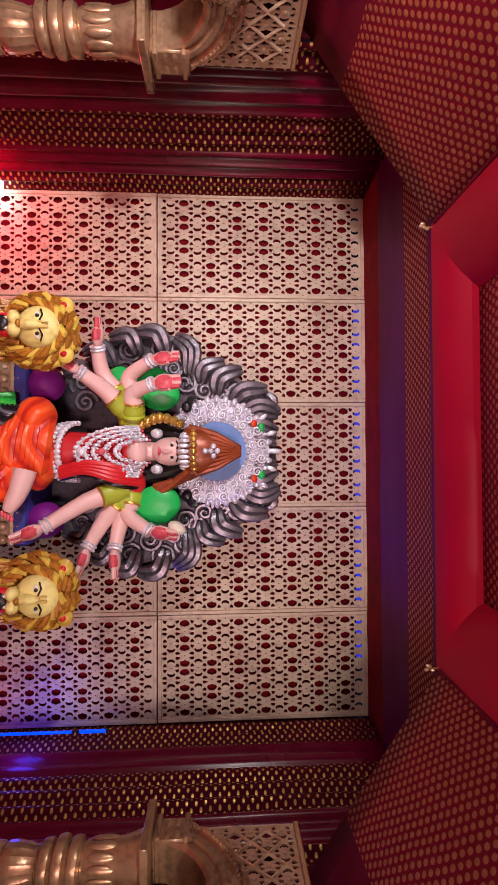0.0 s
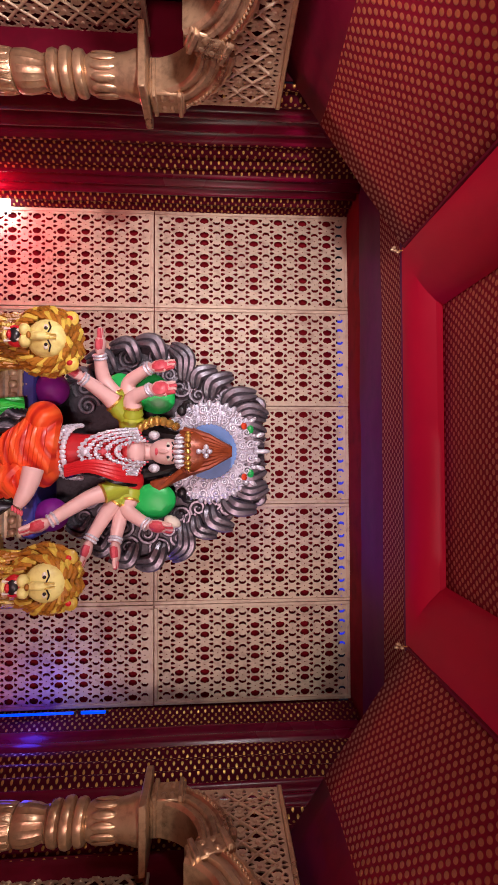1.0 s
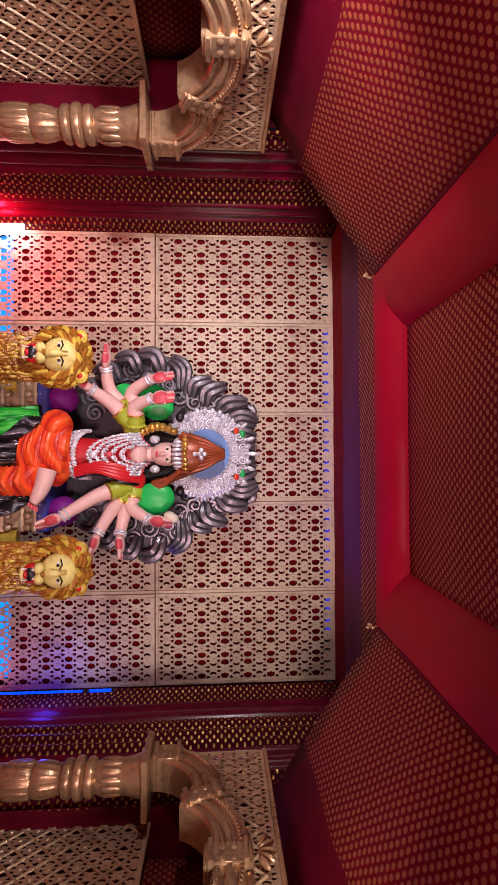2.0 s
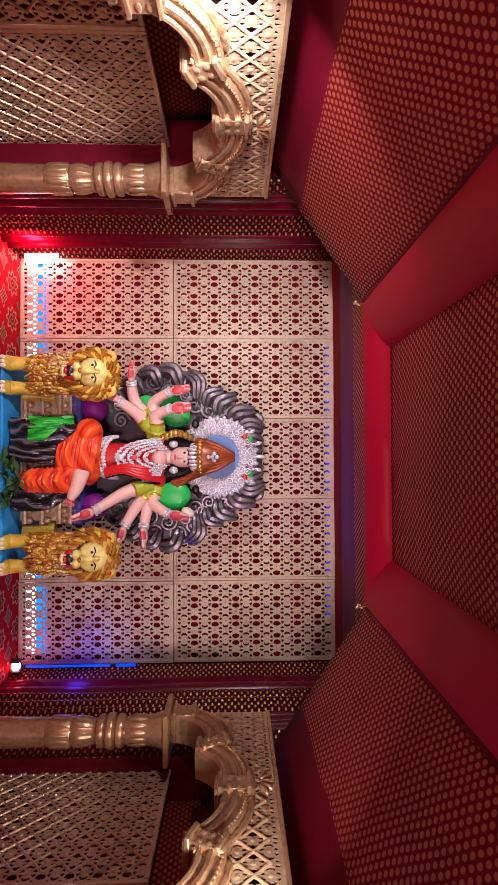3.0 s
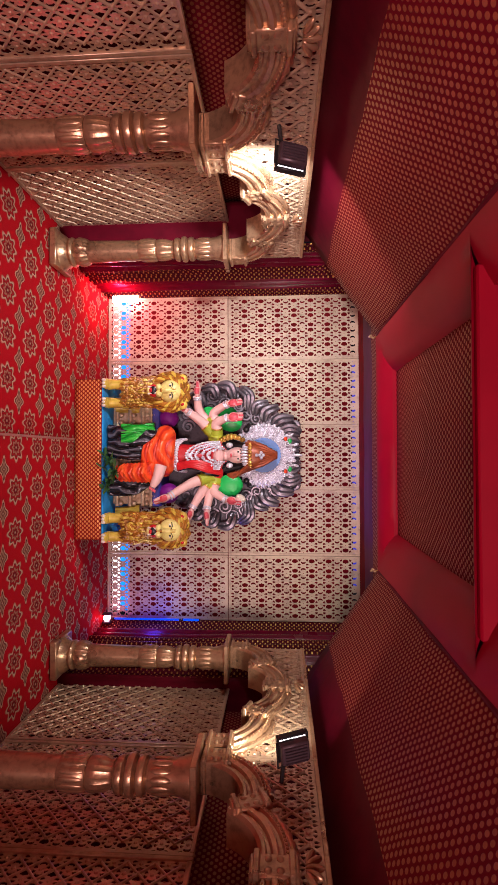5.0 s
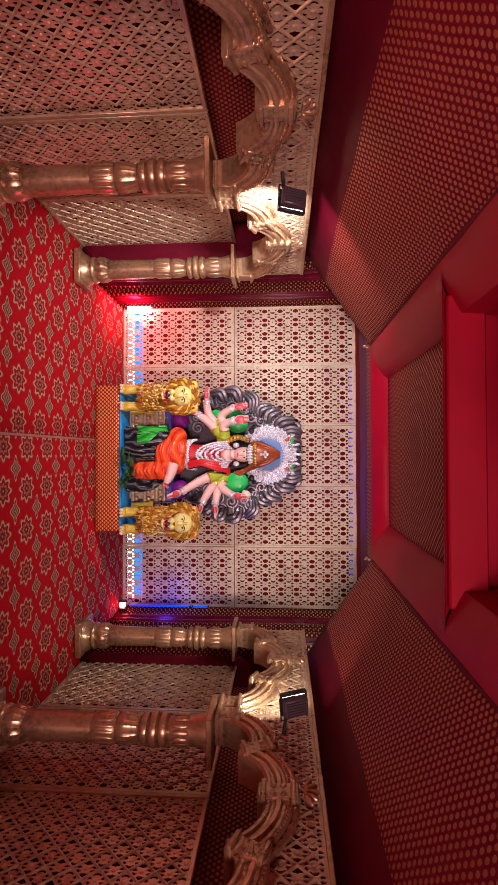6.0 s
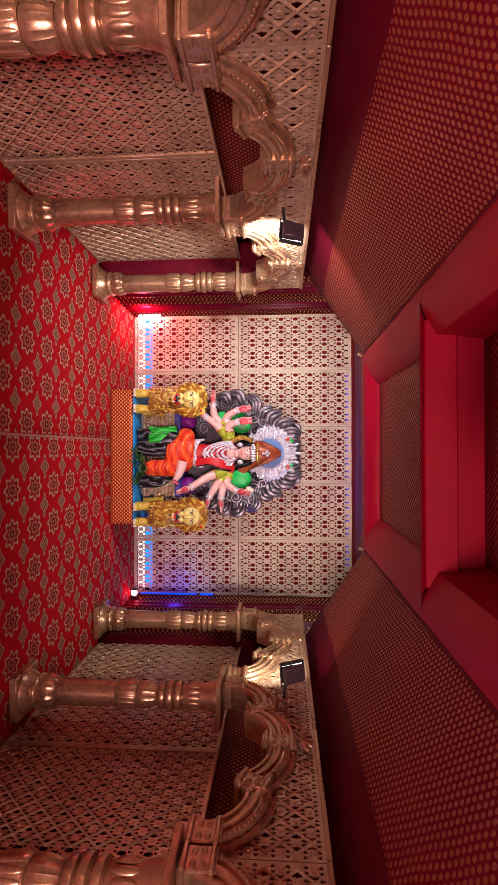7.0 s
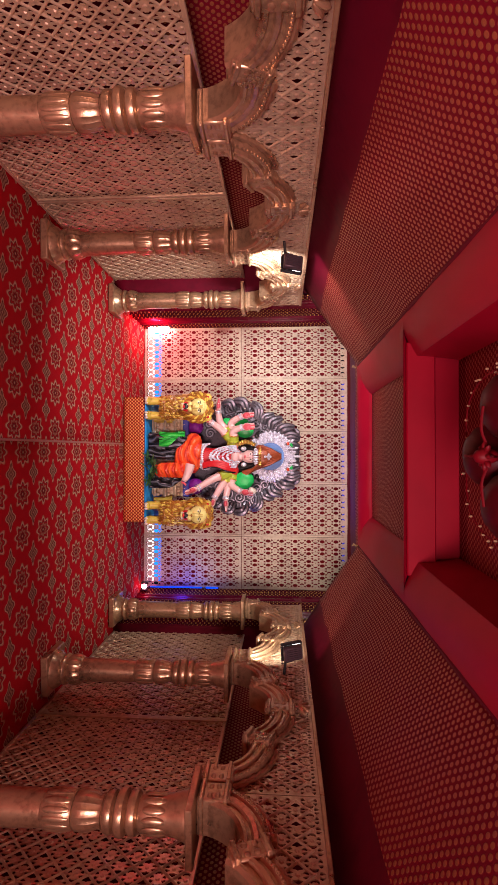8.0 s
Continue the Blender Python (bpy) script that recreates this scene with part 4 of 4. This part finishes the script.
def statue():
    bm = bmesh.new()
    y = 2.86
    # torso and shoulders
    tube(bm, curve_points([(OX, y, 0.76), (OX, y, 0.86), (OX, y, 1.0), (OX, y, 1.1), (OX, y, 1.17)], 3), [0.1, 0.1, 0.096, 0.092, 0.09, 0.092, 0.1, 0.11, 0.115, 0.12, 0.1, 0.075, 0.045], S_RED, 16, 0.75)
    for sx in (-1, 1):
        ball(bm, (OX + sx * 0.052, y - 0.07, 1.03), (0.055, 0.045, 0.055), S_RED, None, 14)
        ball(bm, (OX + sx * 0.15, y, 1.1), (0.07, 0.06, 0.065), S_LIME if sx < 0 else S_RED, None, 12)
    # neck, head, hair
    tube(bm, [(OX, y, 1.12), (OX, y, 1.22)], [0.052, 0.042], S_SKIN, 12)
    ball(bm, (OX, y - 0.02, 1.285), (0.068, 0.075, 0.092), S_SKIN, None, 20)
    ball(bm, (OX, y - 0.092, 1.275), (0.012, 0.018, 0.026), S_SKIN, None, 8)
    ball(bm, (OX, y - 0.086, 1.238), (0.02, 0.009, 0.008), S_PALM, None, 8)
    for sx in (-1, 1):
        ball(bm, (OX + sx * 0.029, y - 0.083, 1.297), (0.02, 0.008, 0.01), S_CREAM, None, 8)
        ball(bm, (OX + sx * 0.028, y - 0.09, 1.297), (0.008, 0.004, 0.008), S_INK, None, 8)
        tube(bm, [(OX + sx * 0.01, y - 0.09, 1.318), (OX + sx * 0.03, y - 0.088, 1.325), (OX + sx * 0.048, y - 0.072, 1.315)], 0.004, S_INK, 6)
        ball(bm, (OX + sx * 0.085, y - 0.03, 1.22), (0.024, 0.024, 0.03), S_SILVER, None, 8)
        tube(bm, curve_points([(OX + sx * 0.07, y + 0.02, 1.36), (OX + sx * 0.1, y + 0.03, 1.25), (OX + sx * 0.12, y + 0.03, 1.12)], 4), 0.03, S_INK, 8)
    for k in range(7):
        a = 0.5 * k
        ball(bm, (OX - 0.125 - 0.03 * math.sin(a), y - 0.05 + 0.02 * math.cos(2 * a), 1.15 + 0.03 * k), (0.034 - 0.002 * k, 0.03, 0.024), S_GOLD, Matrix.Rotation(0.6 - 0.2 * k, 4, "Y"), 10)
    for k in range(6):
        tube(bm, curve_points([(OX + 0.095, y - 0.01 * k, 1.43 - 0.012 * k), (OX + 0.135 + 0.006 * k, y - 0.02, 1.33 - 0.01 * k), (OX + 0.16 + 0.012 * k, y - 0.01, 1.2)], 4), [0.02, 0.019, 0.018, 0.018, 0.017, 0.016, 0.014, 0.012, 0.008], S_HAIR, 6)
    tube(bm, [(OX, y + 0.01, 1.35), (OX, y + 0.01, 1.42), (OX, y + 0.01, 1.5), (OX, y + 0.01, 1.58), (OX, y + 0.01, 1.62)], [0.115, 0.125, 0.095, 0.05, 0.028], S_HAIR, 16, 0.8)
    for k in range(9):
        q = (k - 4) / 4
        tube(bm, [(OX + 0.115 * q, y - 0.07 + 0.05 * abs(q), 1.37), (OX + 0.08 * q, y - 0.07 + 0.03 * abs(q), 1.5), (OX + 0.02 * q, y - 0.02, 1.61)], [0.014, 0.012, 0.006], S_HAIR, 6)
    for k in range(11):
        a = math.pi * k / 10
        ball(bm, (OX + 0.083 * math.cos(a), y - 0.02 - 0.085 * math.sin(a), 1.352), (0.011, 0.01, 0.018 + 0.012 * math.sin(a)), S_SILVER, None, 8)
        ball(bm, (OX + 0.098 * math.cos(a), y - 0.01 - 0.085 * math.sin(a), 1.395), (0.014, 0.012, 0.018), S_GOLD, None, 8)
    for dx, dz in ((0, 0), (0.022, 0.012), (-0.022, 0.012), (0, 0.03), (0, -0.025)):
        ball(bm, (OX + dx, y - 0.1, 1.475 + dz), (0.014, 0.01, 0.014), S_SILVER, None, 8)
    # necklaces and belt
    ball(bm, (OX, y - 0.05, 1.13), (0.085, 0.06, 0.05), S_SKIN, None, 14)
    for r, z0, th in ((0.055, 1.18, 0.006), (0.07, 1.165, 0.007), (0.085, 1.15, 0.006), (0.1, 1.145, 0.008), (0.115, 1.14, 0.007)):
        pts = [(OX + r * math.cos(a), y - 0.06 - 0.075 * math.sin(a) ** 0.5, z0 - 2.3 * r * math.sin(a)) for a in (math.pi * k / 18 for k in range(19))]
        tube(bm, pts, th, S_SILVER, 6)
        for k, p in enumerate(pts):
            ball(bm, (p[0], p[1] - 0.006, p[2] - 0.004), (0.009, 0.007, 0.01), S_SILVER, None, 6)
            ball(bm, (p[0] * 0.94 + OX * 0.06, p[1] - 0.004, p[2] + 0.012), (0.006, 0.006, 0.007), S_SILVER if k % 3 else S_PALM, None, 6)
    ball(bm, (OX, y - 0.145, 0.99), (0.016, 0.01, 0.018), S_PALM, None, 8)
    ball(bm, (OX, y - 0.145, 0.9), (0.02, 0.012, 0.024), S_SILVER, None, 8)
    for k in range(19):
        a = math.pi * k / 18
        for drop, q in ((0.0, 0.014), (0.03, 0.012), (0.055, 0.008)):
            ball(bm, (OX + 0.135 * math.cos(a), y - 0.11 * math.sin(a), 0.845 - 0.06 * math.sin(a) - drop), (q, q * 0.8, q * 1.2), S_SILVER, None, 6)
    # red shawl with a dark border over one shoulder
    for k in range(5):
        pts = curve_points([(OX + 0.17 - 0.016 * k, y - 0.02, 1.14), (OX + 0.15 - 0.02 * k, y - 0.11, 1.05), (OX + 0.1 - 0.012 * k, y - 0.13, 0.92), (OX + 0.12 - 0.01 * k, y - 0.1, 0.8)], 4)
        tube(bm, pts, 0.02 if k else 0.014, S_RED if k else S_CHAR, 8)
    ball(bm, (OX, y - 0.094, 1.325), (0.006, 0.004, 0.009), S_PALM, None, 6)
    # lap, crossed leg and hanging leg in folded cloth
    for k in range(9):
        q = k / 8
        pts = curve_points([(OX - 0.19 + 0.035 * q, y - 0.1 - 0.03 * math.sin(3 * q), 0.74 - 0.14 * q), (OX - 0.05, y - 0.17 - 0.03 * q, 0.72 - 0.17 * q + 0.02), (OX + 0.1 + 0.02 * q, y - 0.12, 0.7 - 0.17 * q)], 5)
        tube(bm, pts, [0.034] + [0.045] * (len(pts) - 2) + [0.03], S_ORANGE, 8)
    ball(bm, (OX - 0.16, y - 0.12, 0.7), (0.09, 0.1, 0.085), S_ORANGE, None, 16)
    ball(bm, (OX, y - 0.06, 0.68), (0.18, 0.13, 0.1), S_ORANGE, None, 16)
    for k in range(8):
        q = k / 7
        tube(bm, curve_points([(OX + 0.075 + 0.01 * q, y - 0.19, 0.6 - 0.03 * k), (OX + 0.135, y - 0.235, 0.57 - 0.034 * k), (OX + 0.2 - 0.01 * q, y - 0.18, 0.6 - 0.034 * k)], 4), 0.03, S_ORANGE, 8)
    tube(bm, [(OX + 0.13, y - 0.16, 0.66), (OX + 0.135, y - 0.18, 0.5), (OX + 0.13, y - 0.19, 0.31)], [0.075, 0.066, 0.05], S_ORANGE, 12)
    tube(bm, curve_points([(OX + 0.08, y - 0.2, 0.68), (OX + 0.17, y - 0.22, 0.66), (OX + 0.25, y - 0.23, 0.62)], 4), [0.05, 0.05, 0.048, 0.046, 0.042, 0.04, 0.036, 0.03, 0.024], S_SKIN, 10)
    for k in range(4):
        ball(bm, (OX + 0.26 + 0.008 * k, y - 0.235, 0.6 + 0.013 * k), (0.016, 0.01, 0.008), S_PALM, None, 6)
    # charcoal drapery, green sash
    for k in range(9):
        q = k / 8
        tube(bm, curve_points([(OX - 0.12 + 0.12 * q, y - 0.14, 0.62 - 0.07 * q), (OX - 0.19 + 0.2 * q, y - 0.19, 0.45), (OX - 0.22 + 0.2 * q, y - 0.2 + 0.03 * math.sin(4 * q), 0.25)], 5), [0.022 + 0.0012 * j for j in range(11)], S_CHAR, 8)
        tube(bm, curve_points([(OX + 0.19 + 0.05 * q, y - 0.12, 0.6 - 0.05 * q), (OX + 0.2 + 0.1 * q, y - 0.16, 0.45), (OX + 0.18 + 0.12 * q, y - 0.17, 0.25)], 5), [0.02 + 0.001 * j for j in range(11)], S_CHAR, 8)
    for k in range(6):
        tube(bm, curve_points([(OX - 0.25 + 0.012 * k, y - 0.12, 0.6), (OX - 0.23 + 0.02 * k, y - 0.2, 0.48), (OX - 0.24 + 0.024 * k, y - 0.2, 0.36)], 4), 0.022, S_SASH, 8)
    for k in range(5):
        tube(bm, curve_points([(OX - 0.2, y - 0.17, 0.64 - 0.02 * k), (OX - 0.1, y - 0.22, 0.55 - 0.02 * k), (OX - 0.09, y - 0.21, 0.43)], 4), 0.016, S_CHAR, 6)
    # fans behind the shoulders
    ball(bm, (OX - 0.31, y + 0.06, 1.2), (0.1, 0.03, 0.13), S_GREEN, Matrix.Rotation(radians(35), 4, "Y"), 18)
    ball(bm, (OX - 0.33, y + 0.07, 1.03), (0.09, 0.03, 0.08), S_GREEN, None, 14)
    ball(bm, (OX + 0.255, y + 0.0, 1.215), (0.095, 0.035, 0.115), S_GREEN, Matrix.Rotation(radians(-10), 4, "Y"), 18)
    # eight arms
    statue_arm(bm, (OX - 0.19, y - 0.02, 1.08), (OX - 0.29, y - 0.08, 0.98), (OX - 0.36, y - 0.15, 0.885), (-0.5, -0.2, -0.6))
    statue_arm(bm, (OX - 0.19, y, 1.09), (OX - 0.37, y - 0.02, 0.965), (OX - 0.49, y - 0.08, 0.955), (-1.0, -0.1, 0.1))
    statue_arm(bm, (OX - 0.2, y + 0.01, 1.1), (OX - 0.36, y, 1.09), (OX - 0.43, y - 0.06, 1.21), (-0.1, -0.1, 1.0))
    statue_arm(bm, (OX - 0.17, y - 0.03, 1.11), (OX - 0.27, y - 0.08, 1.12), (OX - 0.31, y - 0.12, 1.22), (-0.05, -0.1, 1.0))
    statue_arm(bm, (OX + 0.17, y - 0.03, 1.07), (OX + 0.235, y - 0.12, 0.9), (OX + 0.33, y - 0.2, 0.75), (0.3, -0.2, -0.8))
    statue_arm(bm, (OX + 0.18, y, 1.08), (OX + 0.32, y - 0.05, 0.98), (OX + 0.44, y - 0.1, 0.915), (0.9, -0.2, -0.25))
    statue_arm(bm, (OX + 0.19, y, 1.09), (OX + 0.34, y - 0.03, 1.05), (OX + 0.45, y - 0.09, 1.035), (0.95, -0.2, 0.1))
    statue_arm(bm, (OX + 0.19, y + 0.01, 1.1), (OX + 0.3, y - 0.04, 1.09), (OX + 0.37, y - 0.08, 1.2), (0.1, -0.1, 1.0))
    ball(bm, (OX + 0.35, y - 0.1, 1.32), (0.03, 0.03, 0.045), S_CREAM, Matrix.Rotation(0.5, 4, "Y"), 10)
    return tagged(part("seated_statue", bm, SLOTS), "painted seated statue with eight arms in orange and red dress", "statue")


statue()


def lion(cx):
    bm = bmesh.new()
    (L_FUR, L_MANE, L_FACE, L_RED, L_CREAM, L_INK) = range(6)
    y, z = 2.52, 0.775
    ball(bm, (cx, y + 0.24, 0.47), (0.1, 0.2, 0.14), L_FUR, None, 16)
    ball(bm, (cx, y + 0.12, 0.55), (0.115, 0.12, 0.17), L_MANE, None, 16)
    for sx in (-1, 1):
        lx = cx + sx * 0.075
        tube(bm, curve_points([(lx * 0.4 + cx * 0.6, y + 0.14, 0.58), (lx, y + 0.12, 0.44), (lx, y + 0.11, 0.34), (lx, y + 0.1, 0.26)], 4), [0.07, 0.066, 0.06, 0.055, 0.05, 0.046, 0.043, 0.041, 0.04, 0.04, 0.042, 0.044, 0.046], L_FUR, 12)
        ball(bm, (lx, y + 0.07, 0.257), (0.045, 0.06, 0.028), L_FUR, None, 12)
        for k in range(3):
            ball(bm, (lx - 0.025 + 0.025 * k, y + 0.025, 0.25), (0.014, 0.02, 0.017), L_CREAM, None, 8)
        tube(bm, [(cx + sx * 0.1, y + 0.34, 0.45), (cx + sx * 0.1, y + 0.32, 0.34), (cx + sx * 0.1, y + 0.3, 0.255)], [0.06, 0.045, 0.04], L_FUR, 10)
    # mane in layered locks round the face and down the chest
    rnd = random.Random(5)
    ball(bm, (cx, y + 0.07, z), (0.125, 0.09, 0.14), L_MANE, None, 18)
    for layer, (r, n, ln, yy) in enumerate(((0.093, 26, 0.05, -0.01), (0.112, 32, 0.056, 0.015), (0.126, 36, 0.056, 0.045), (0.128, 36, 0.05, 0.075))):
        for k in range(n):
            a = 2 * math.pi * (k + 0.5 * layer) / n + rnd.uniform(-0.06, 0.06)
            rr = r * (1 + rnd.uniform(-0.05, 0.05))
            p = Vector((cx + rr * math.sin(a), y + yy, z + rr * 1.05 * math.cos(a)))
            flow = 1.15 if math.sin(a) > 0 else -1.15
            out = Vector((math.sin(a + flow), 0.1, math.cos(a + flow) - 0.2))
            tip = p + out * ln
            tube(bm, [p - out * 0.012, p + out * ln * 0.5 + Vector((math.sin(a) * 0.012, -0.006, math.cos(a) * 0.012)), tip], [0.012, 0.0135, 0.004], L_MANE if (k + layer) % 3 else L_FUR, 6)
    for k in range(190):
        px, pz = cx + rnd.uniform(-0.125, 0.125), rnd.uniform(0.4, 0.69)
        p = Vector((px, y - 0.005 + 0.07 * (abs(px - cx) / 0.125) ** 2 + 0.05 * max(0, (0.55 - pz) / 0.15), pz))
        tube(bm, [p + Vector((0, 0, 0.04)), p + Vector((rnd.uniform(-0.01, 0.01), -0.014, 0)), p + Vector((rnd.uniform(-0.012, 0.012), 0.004, -0.045))], [0.007, 0.011, 0.003], L_MANE if k % 3 else L_FUR, 6)
    # face
    ball(bm, (cx, y - 0.01, z + 0.015), (0.088, 0.055, 0.088), L_FACE, None, 18)
    ball(bm, (cx, y - 0.06, z - 0.005), (0.022, 0.03, 0.05), L_FACE, None, 12)
    ball(bm, (cx, y - 0.085, z - 0.038), (0.016, 0.012, 0.01), L_MANE, None, 10)
    for sx in (-1, 1):
        ball(bm, (cx + sx * 0.025, y - 0.07, z - 0.06), (0.029, 0.03, 0.024), L_FACE, None, 12)
        ball(bm, (cx + sx * 0.038, y - 0.053, z + 0.024), (0.019, 0.01, 0.011), L_CREAM, None, 10)
        ball(bm, (cx + sx * 0.036, y - 0.063, z + 0.027), (0.008, 0.006, 0.008), L_INK, None, 8)
        tube(bm, [(cx + sx * 0.016, y - 0.066, z + 0.036), (cx + sx * 0.04, y - 0.062, z + 0.047), (cx + sx * 0.064, y - 0.05, z + 0.036)], 0.0035, L_INK, 6)
        tube(bm, [(cx + sx * 0.008, y - 0.062, z + 0.07), (cx + sx * 0.012, y - 0.074, z + 0.03)], 0.004, L_FUR, 6)
        ball(bm, (cx + sx * 0.1, y + 0.02, z + 0.105), (0.016, 0.018, 0.016), L_RED, None, 10)
        ball(bm, (cx + sx * 0.102, y + 0.03, z + 0.108), (0.037, 0.02, 0.036), L_FUR, None, 10)
        tube(bm, [(cx + sx * 0.02, y - 0.082, z - 0.078), (cx + sx * 0.021, y - 0.08, z - 0.118)], [0.008, 0.002], L_CREAM, 6)
        tube(bm, [(cx + sx * 0.026, y - 0.08, z - 0.14), (cx + sx * 0.026, y - 0.085, z - 0.112)], [0.007, 0.002], L_CREAM, 6)
    ball(bm, (cx, y - 0.055, z - 0.102), (0.05, 0.034, 0.044), L_RED, None, 12)
    ball(bm, (cx, y - 0.078, z - 0.1), (0.034, 0.016, 0.026), L_INK, None, 10)
    ball(bm, (cx, y - 0.085, z - 0.118), (0.02, 0.016, 0.012), L_RED, None, 10)
    ball(bm, (cx, y - 0.055, z - 0.14), (0.038, 0.034, 0.018), L_FACE, None, 12)
    for k in range(5):
        ball(bm, (cx - 0.016 + 0.008 * k, y - 0.078, z - 0.124), (0.004, 0.004, 0.007), L_CREAM, None, 6)
    ob = part("lion_statue", bm, [FUR, MANE, FACE, RED, CREAM, INK])
    return tagged(ob, "painted golden lion statue with open red mouth on blue cloth", "lion statue", "lions before the throne")


lion(-0.52)
lion(0.555)

# ---- leaves laid on the podium ----
plant = empty("leaf_spray", (0.07, 2.6, 0.232))
rnd = random.Random(12)
part("stem", tube(bmesh.new(), [(-0.03, -0.06, -0.04), (0.02, -0.02, 0.02), (0.06, 0.0, 0.05), (0.12, 0.02, 0.02)], 0.005, seg=6), GREEN_LEAF, plant)


def leaf_mesh(length, width):
    bm = bmesh.new()
    n = 6
    left, mid, right = [], [], []
    for k in range(n + 1):
        t = k / n
        w = width * math.sin(math.pi * min(1, t * 0.97 + 0.03)) ** 0.8
        droop = -0.25 * length * t * t
        mid.append(bm.verts.new((0, t * length, droop)))
        left.append(bm.verts.new((-w, t * length, droop + 0.25 * w)))
        right.append(bm.verts.new((w, t * length, droop + 0.25 * w)))
    for k in range(n):
        bm.faces.new((left[k], mid[k], mid[k + 1], left[k + 1]))
        bm.faces.new((mid[k], right[k], right[k + 1], mid[k + 1]))
    return bm


for k in range(60):
    ob = part("leaf", leaf_mesh(rnd.uniform(0.06, 0.1), rnd.uniform(0.012, 0.02)), GREEN_LEAF, plant)
    t = rnd.random()
    ob.matrix_basis = pose(-0.09 + 0.26 * t, -0.045 + rnd.uniform(-0.03, 0.04), 0.0 + 0.08 * math.sin(math.pi * t) + rnd.uniform(0, 0.03), rnd.uniform(-20, 60), rnd.uniform(-40, 40), rnd.uniform(60, 300))
tagged(plant, "spray of dark green leaves lying on the podium edge", "leaves")

# ---- hanging ornaments ----
CRYSTAL = paint("amber glass bead", (0.75, 0.55, 0.32), 0.12, 0.6, 0.2, 60, 0.0)


def pendant(place):
    thing = empty("pendant", place)
    part("hook", tube(bmesh.new(), [(0, 0, 0.0), (0.004, 0, -0.012), (0, 0, -0.022)], 0.002, seg=6), BRIGHT_GOLD, thing)
    for k in range(4):
        a = k * 1.7
        part("bead", ball(bmesh.new(), (0.009 * math.cos(a), 0.009 * math.sin(a), -0.026 - 0.009 * k), (0.007, 0.007, 0.01), 0, None, 8), CRYSTAL, thing)
    return tagged(thing, "small gold glass bead ornament hung at the canopy corner", "ornament", "corner ornaments")


for p in ((-0.876, 2.318, 2.34), (0.8, 2.318, 2.34), (-0.74, 0.55, 2.5), (0.66, 0.55, 2.5)):
    pendant(p)


RED_LACQUER = paint("red lacquered metal", (0.14, 0.001, 0.006), 0.5, 0.0, 0.2, 60, 0.0, spec=0.2)
DARK_GLASS = paint("dark red glass", (0.06, 0.001, 0.004), 0.5, 0.0, 0.2, 20, 0.0, spec=0.2)


def chandelier(place):
    thing = empty("chandelier", place)
    part("stem", tube(bmesh.new(), [(0, 0, 0.34), (0, 0, 0.03)], 0.009, seg=8), RED_LACQUER, thing)
    bm = lathe(bmesh.new(), [(0.004, -0.05), (0.02, -0.04), (0.03, -0.015), (0.024, 0.01), (0.012, 0.04)], 16)
    for k in range(8):
        a = 2 * math.pi * k / 8
        ball(bm, (0.034 * math.cos(a), 0.034 * math.sin(a), -0.012), (0.018, 0.009, 0.01), 0, Matrix.Rotation(a, 4, "Z"), 8)
    part("hub", bm, RED_LACQUER, thing, "red flower-shaped hub")
    for k in range(4):
        a = math.pi * k / 2
        c, s_ = math.cos(a), math.sin(a)
        arm = part("arm", tube(bmesh.new(), curve_points([(0.03 * c, 0.03 * s_, 0), (0.09 * c, 0.09 * s_, -0.022), (0.17 * c, 0.17 * s_, -0.015)], 4), 0.005, seg=6), RED_LACQUER, thing)
        part("bowl", lathe(bmesh.new(), [(0.02, -0.012), (0.07, 0.0), (0.105, 0.03), (0.118, 0.07), (0.112, 0.07), (0.1, 0.034), (0.066, 0.008), (0.02, -0.004)], 28, 0, 0, 0, (0.17 * c, 0.17 * s_, 0)), DARK_GLASS, arm, "dark red glass bowl")
    rnd_ = random.Random(8)
    for k in range(44):
        a = 2 * math.pi * k / 44 + 0.35 * math.sin(4 * math.pi * k / 44 + math.pi)
        r_ = 0.3 + rnd_.uniform(-0.012, 0.02)
        part("bead", ball(bmesh.new(), (r_ * math.cos(a), r_ * math.sin(a), 0.045 - 0.03 * abs(math.sin(2 * a)) + rnd_.uniform(-0.012, 0.012)), (0.0045, 0.0045, 0.007), 0, None, 6), CRYSTAL, thing)
    part("bead_ring", tube(bmesh.new(), [(0.3 * math.cos(2 * math.pi * k / 40), 0.3 * math.sin(2 * math.pi * k / 40), 0.05 - 0.03 * abs(math.sin(math.pi * k / 10))) for k in range(41)], 0.003, seg=6), RED_LACQUER, thing)
    return tagged(thing, "unlit red chandelier with dark glass bowls and strung glass beads", "chandelier")


chandelier((-0.07, -0.66, 2.32))
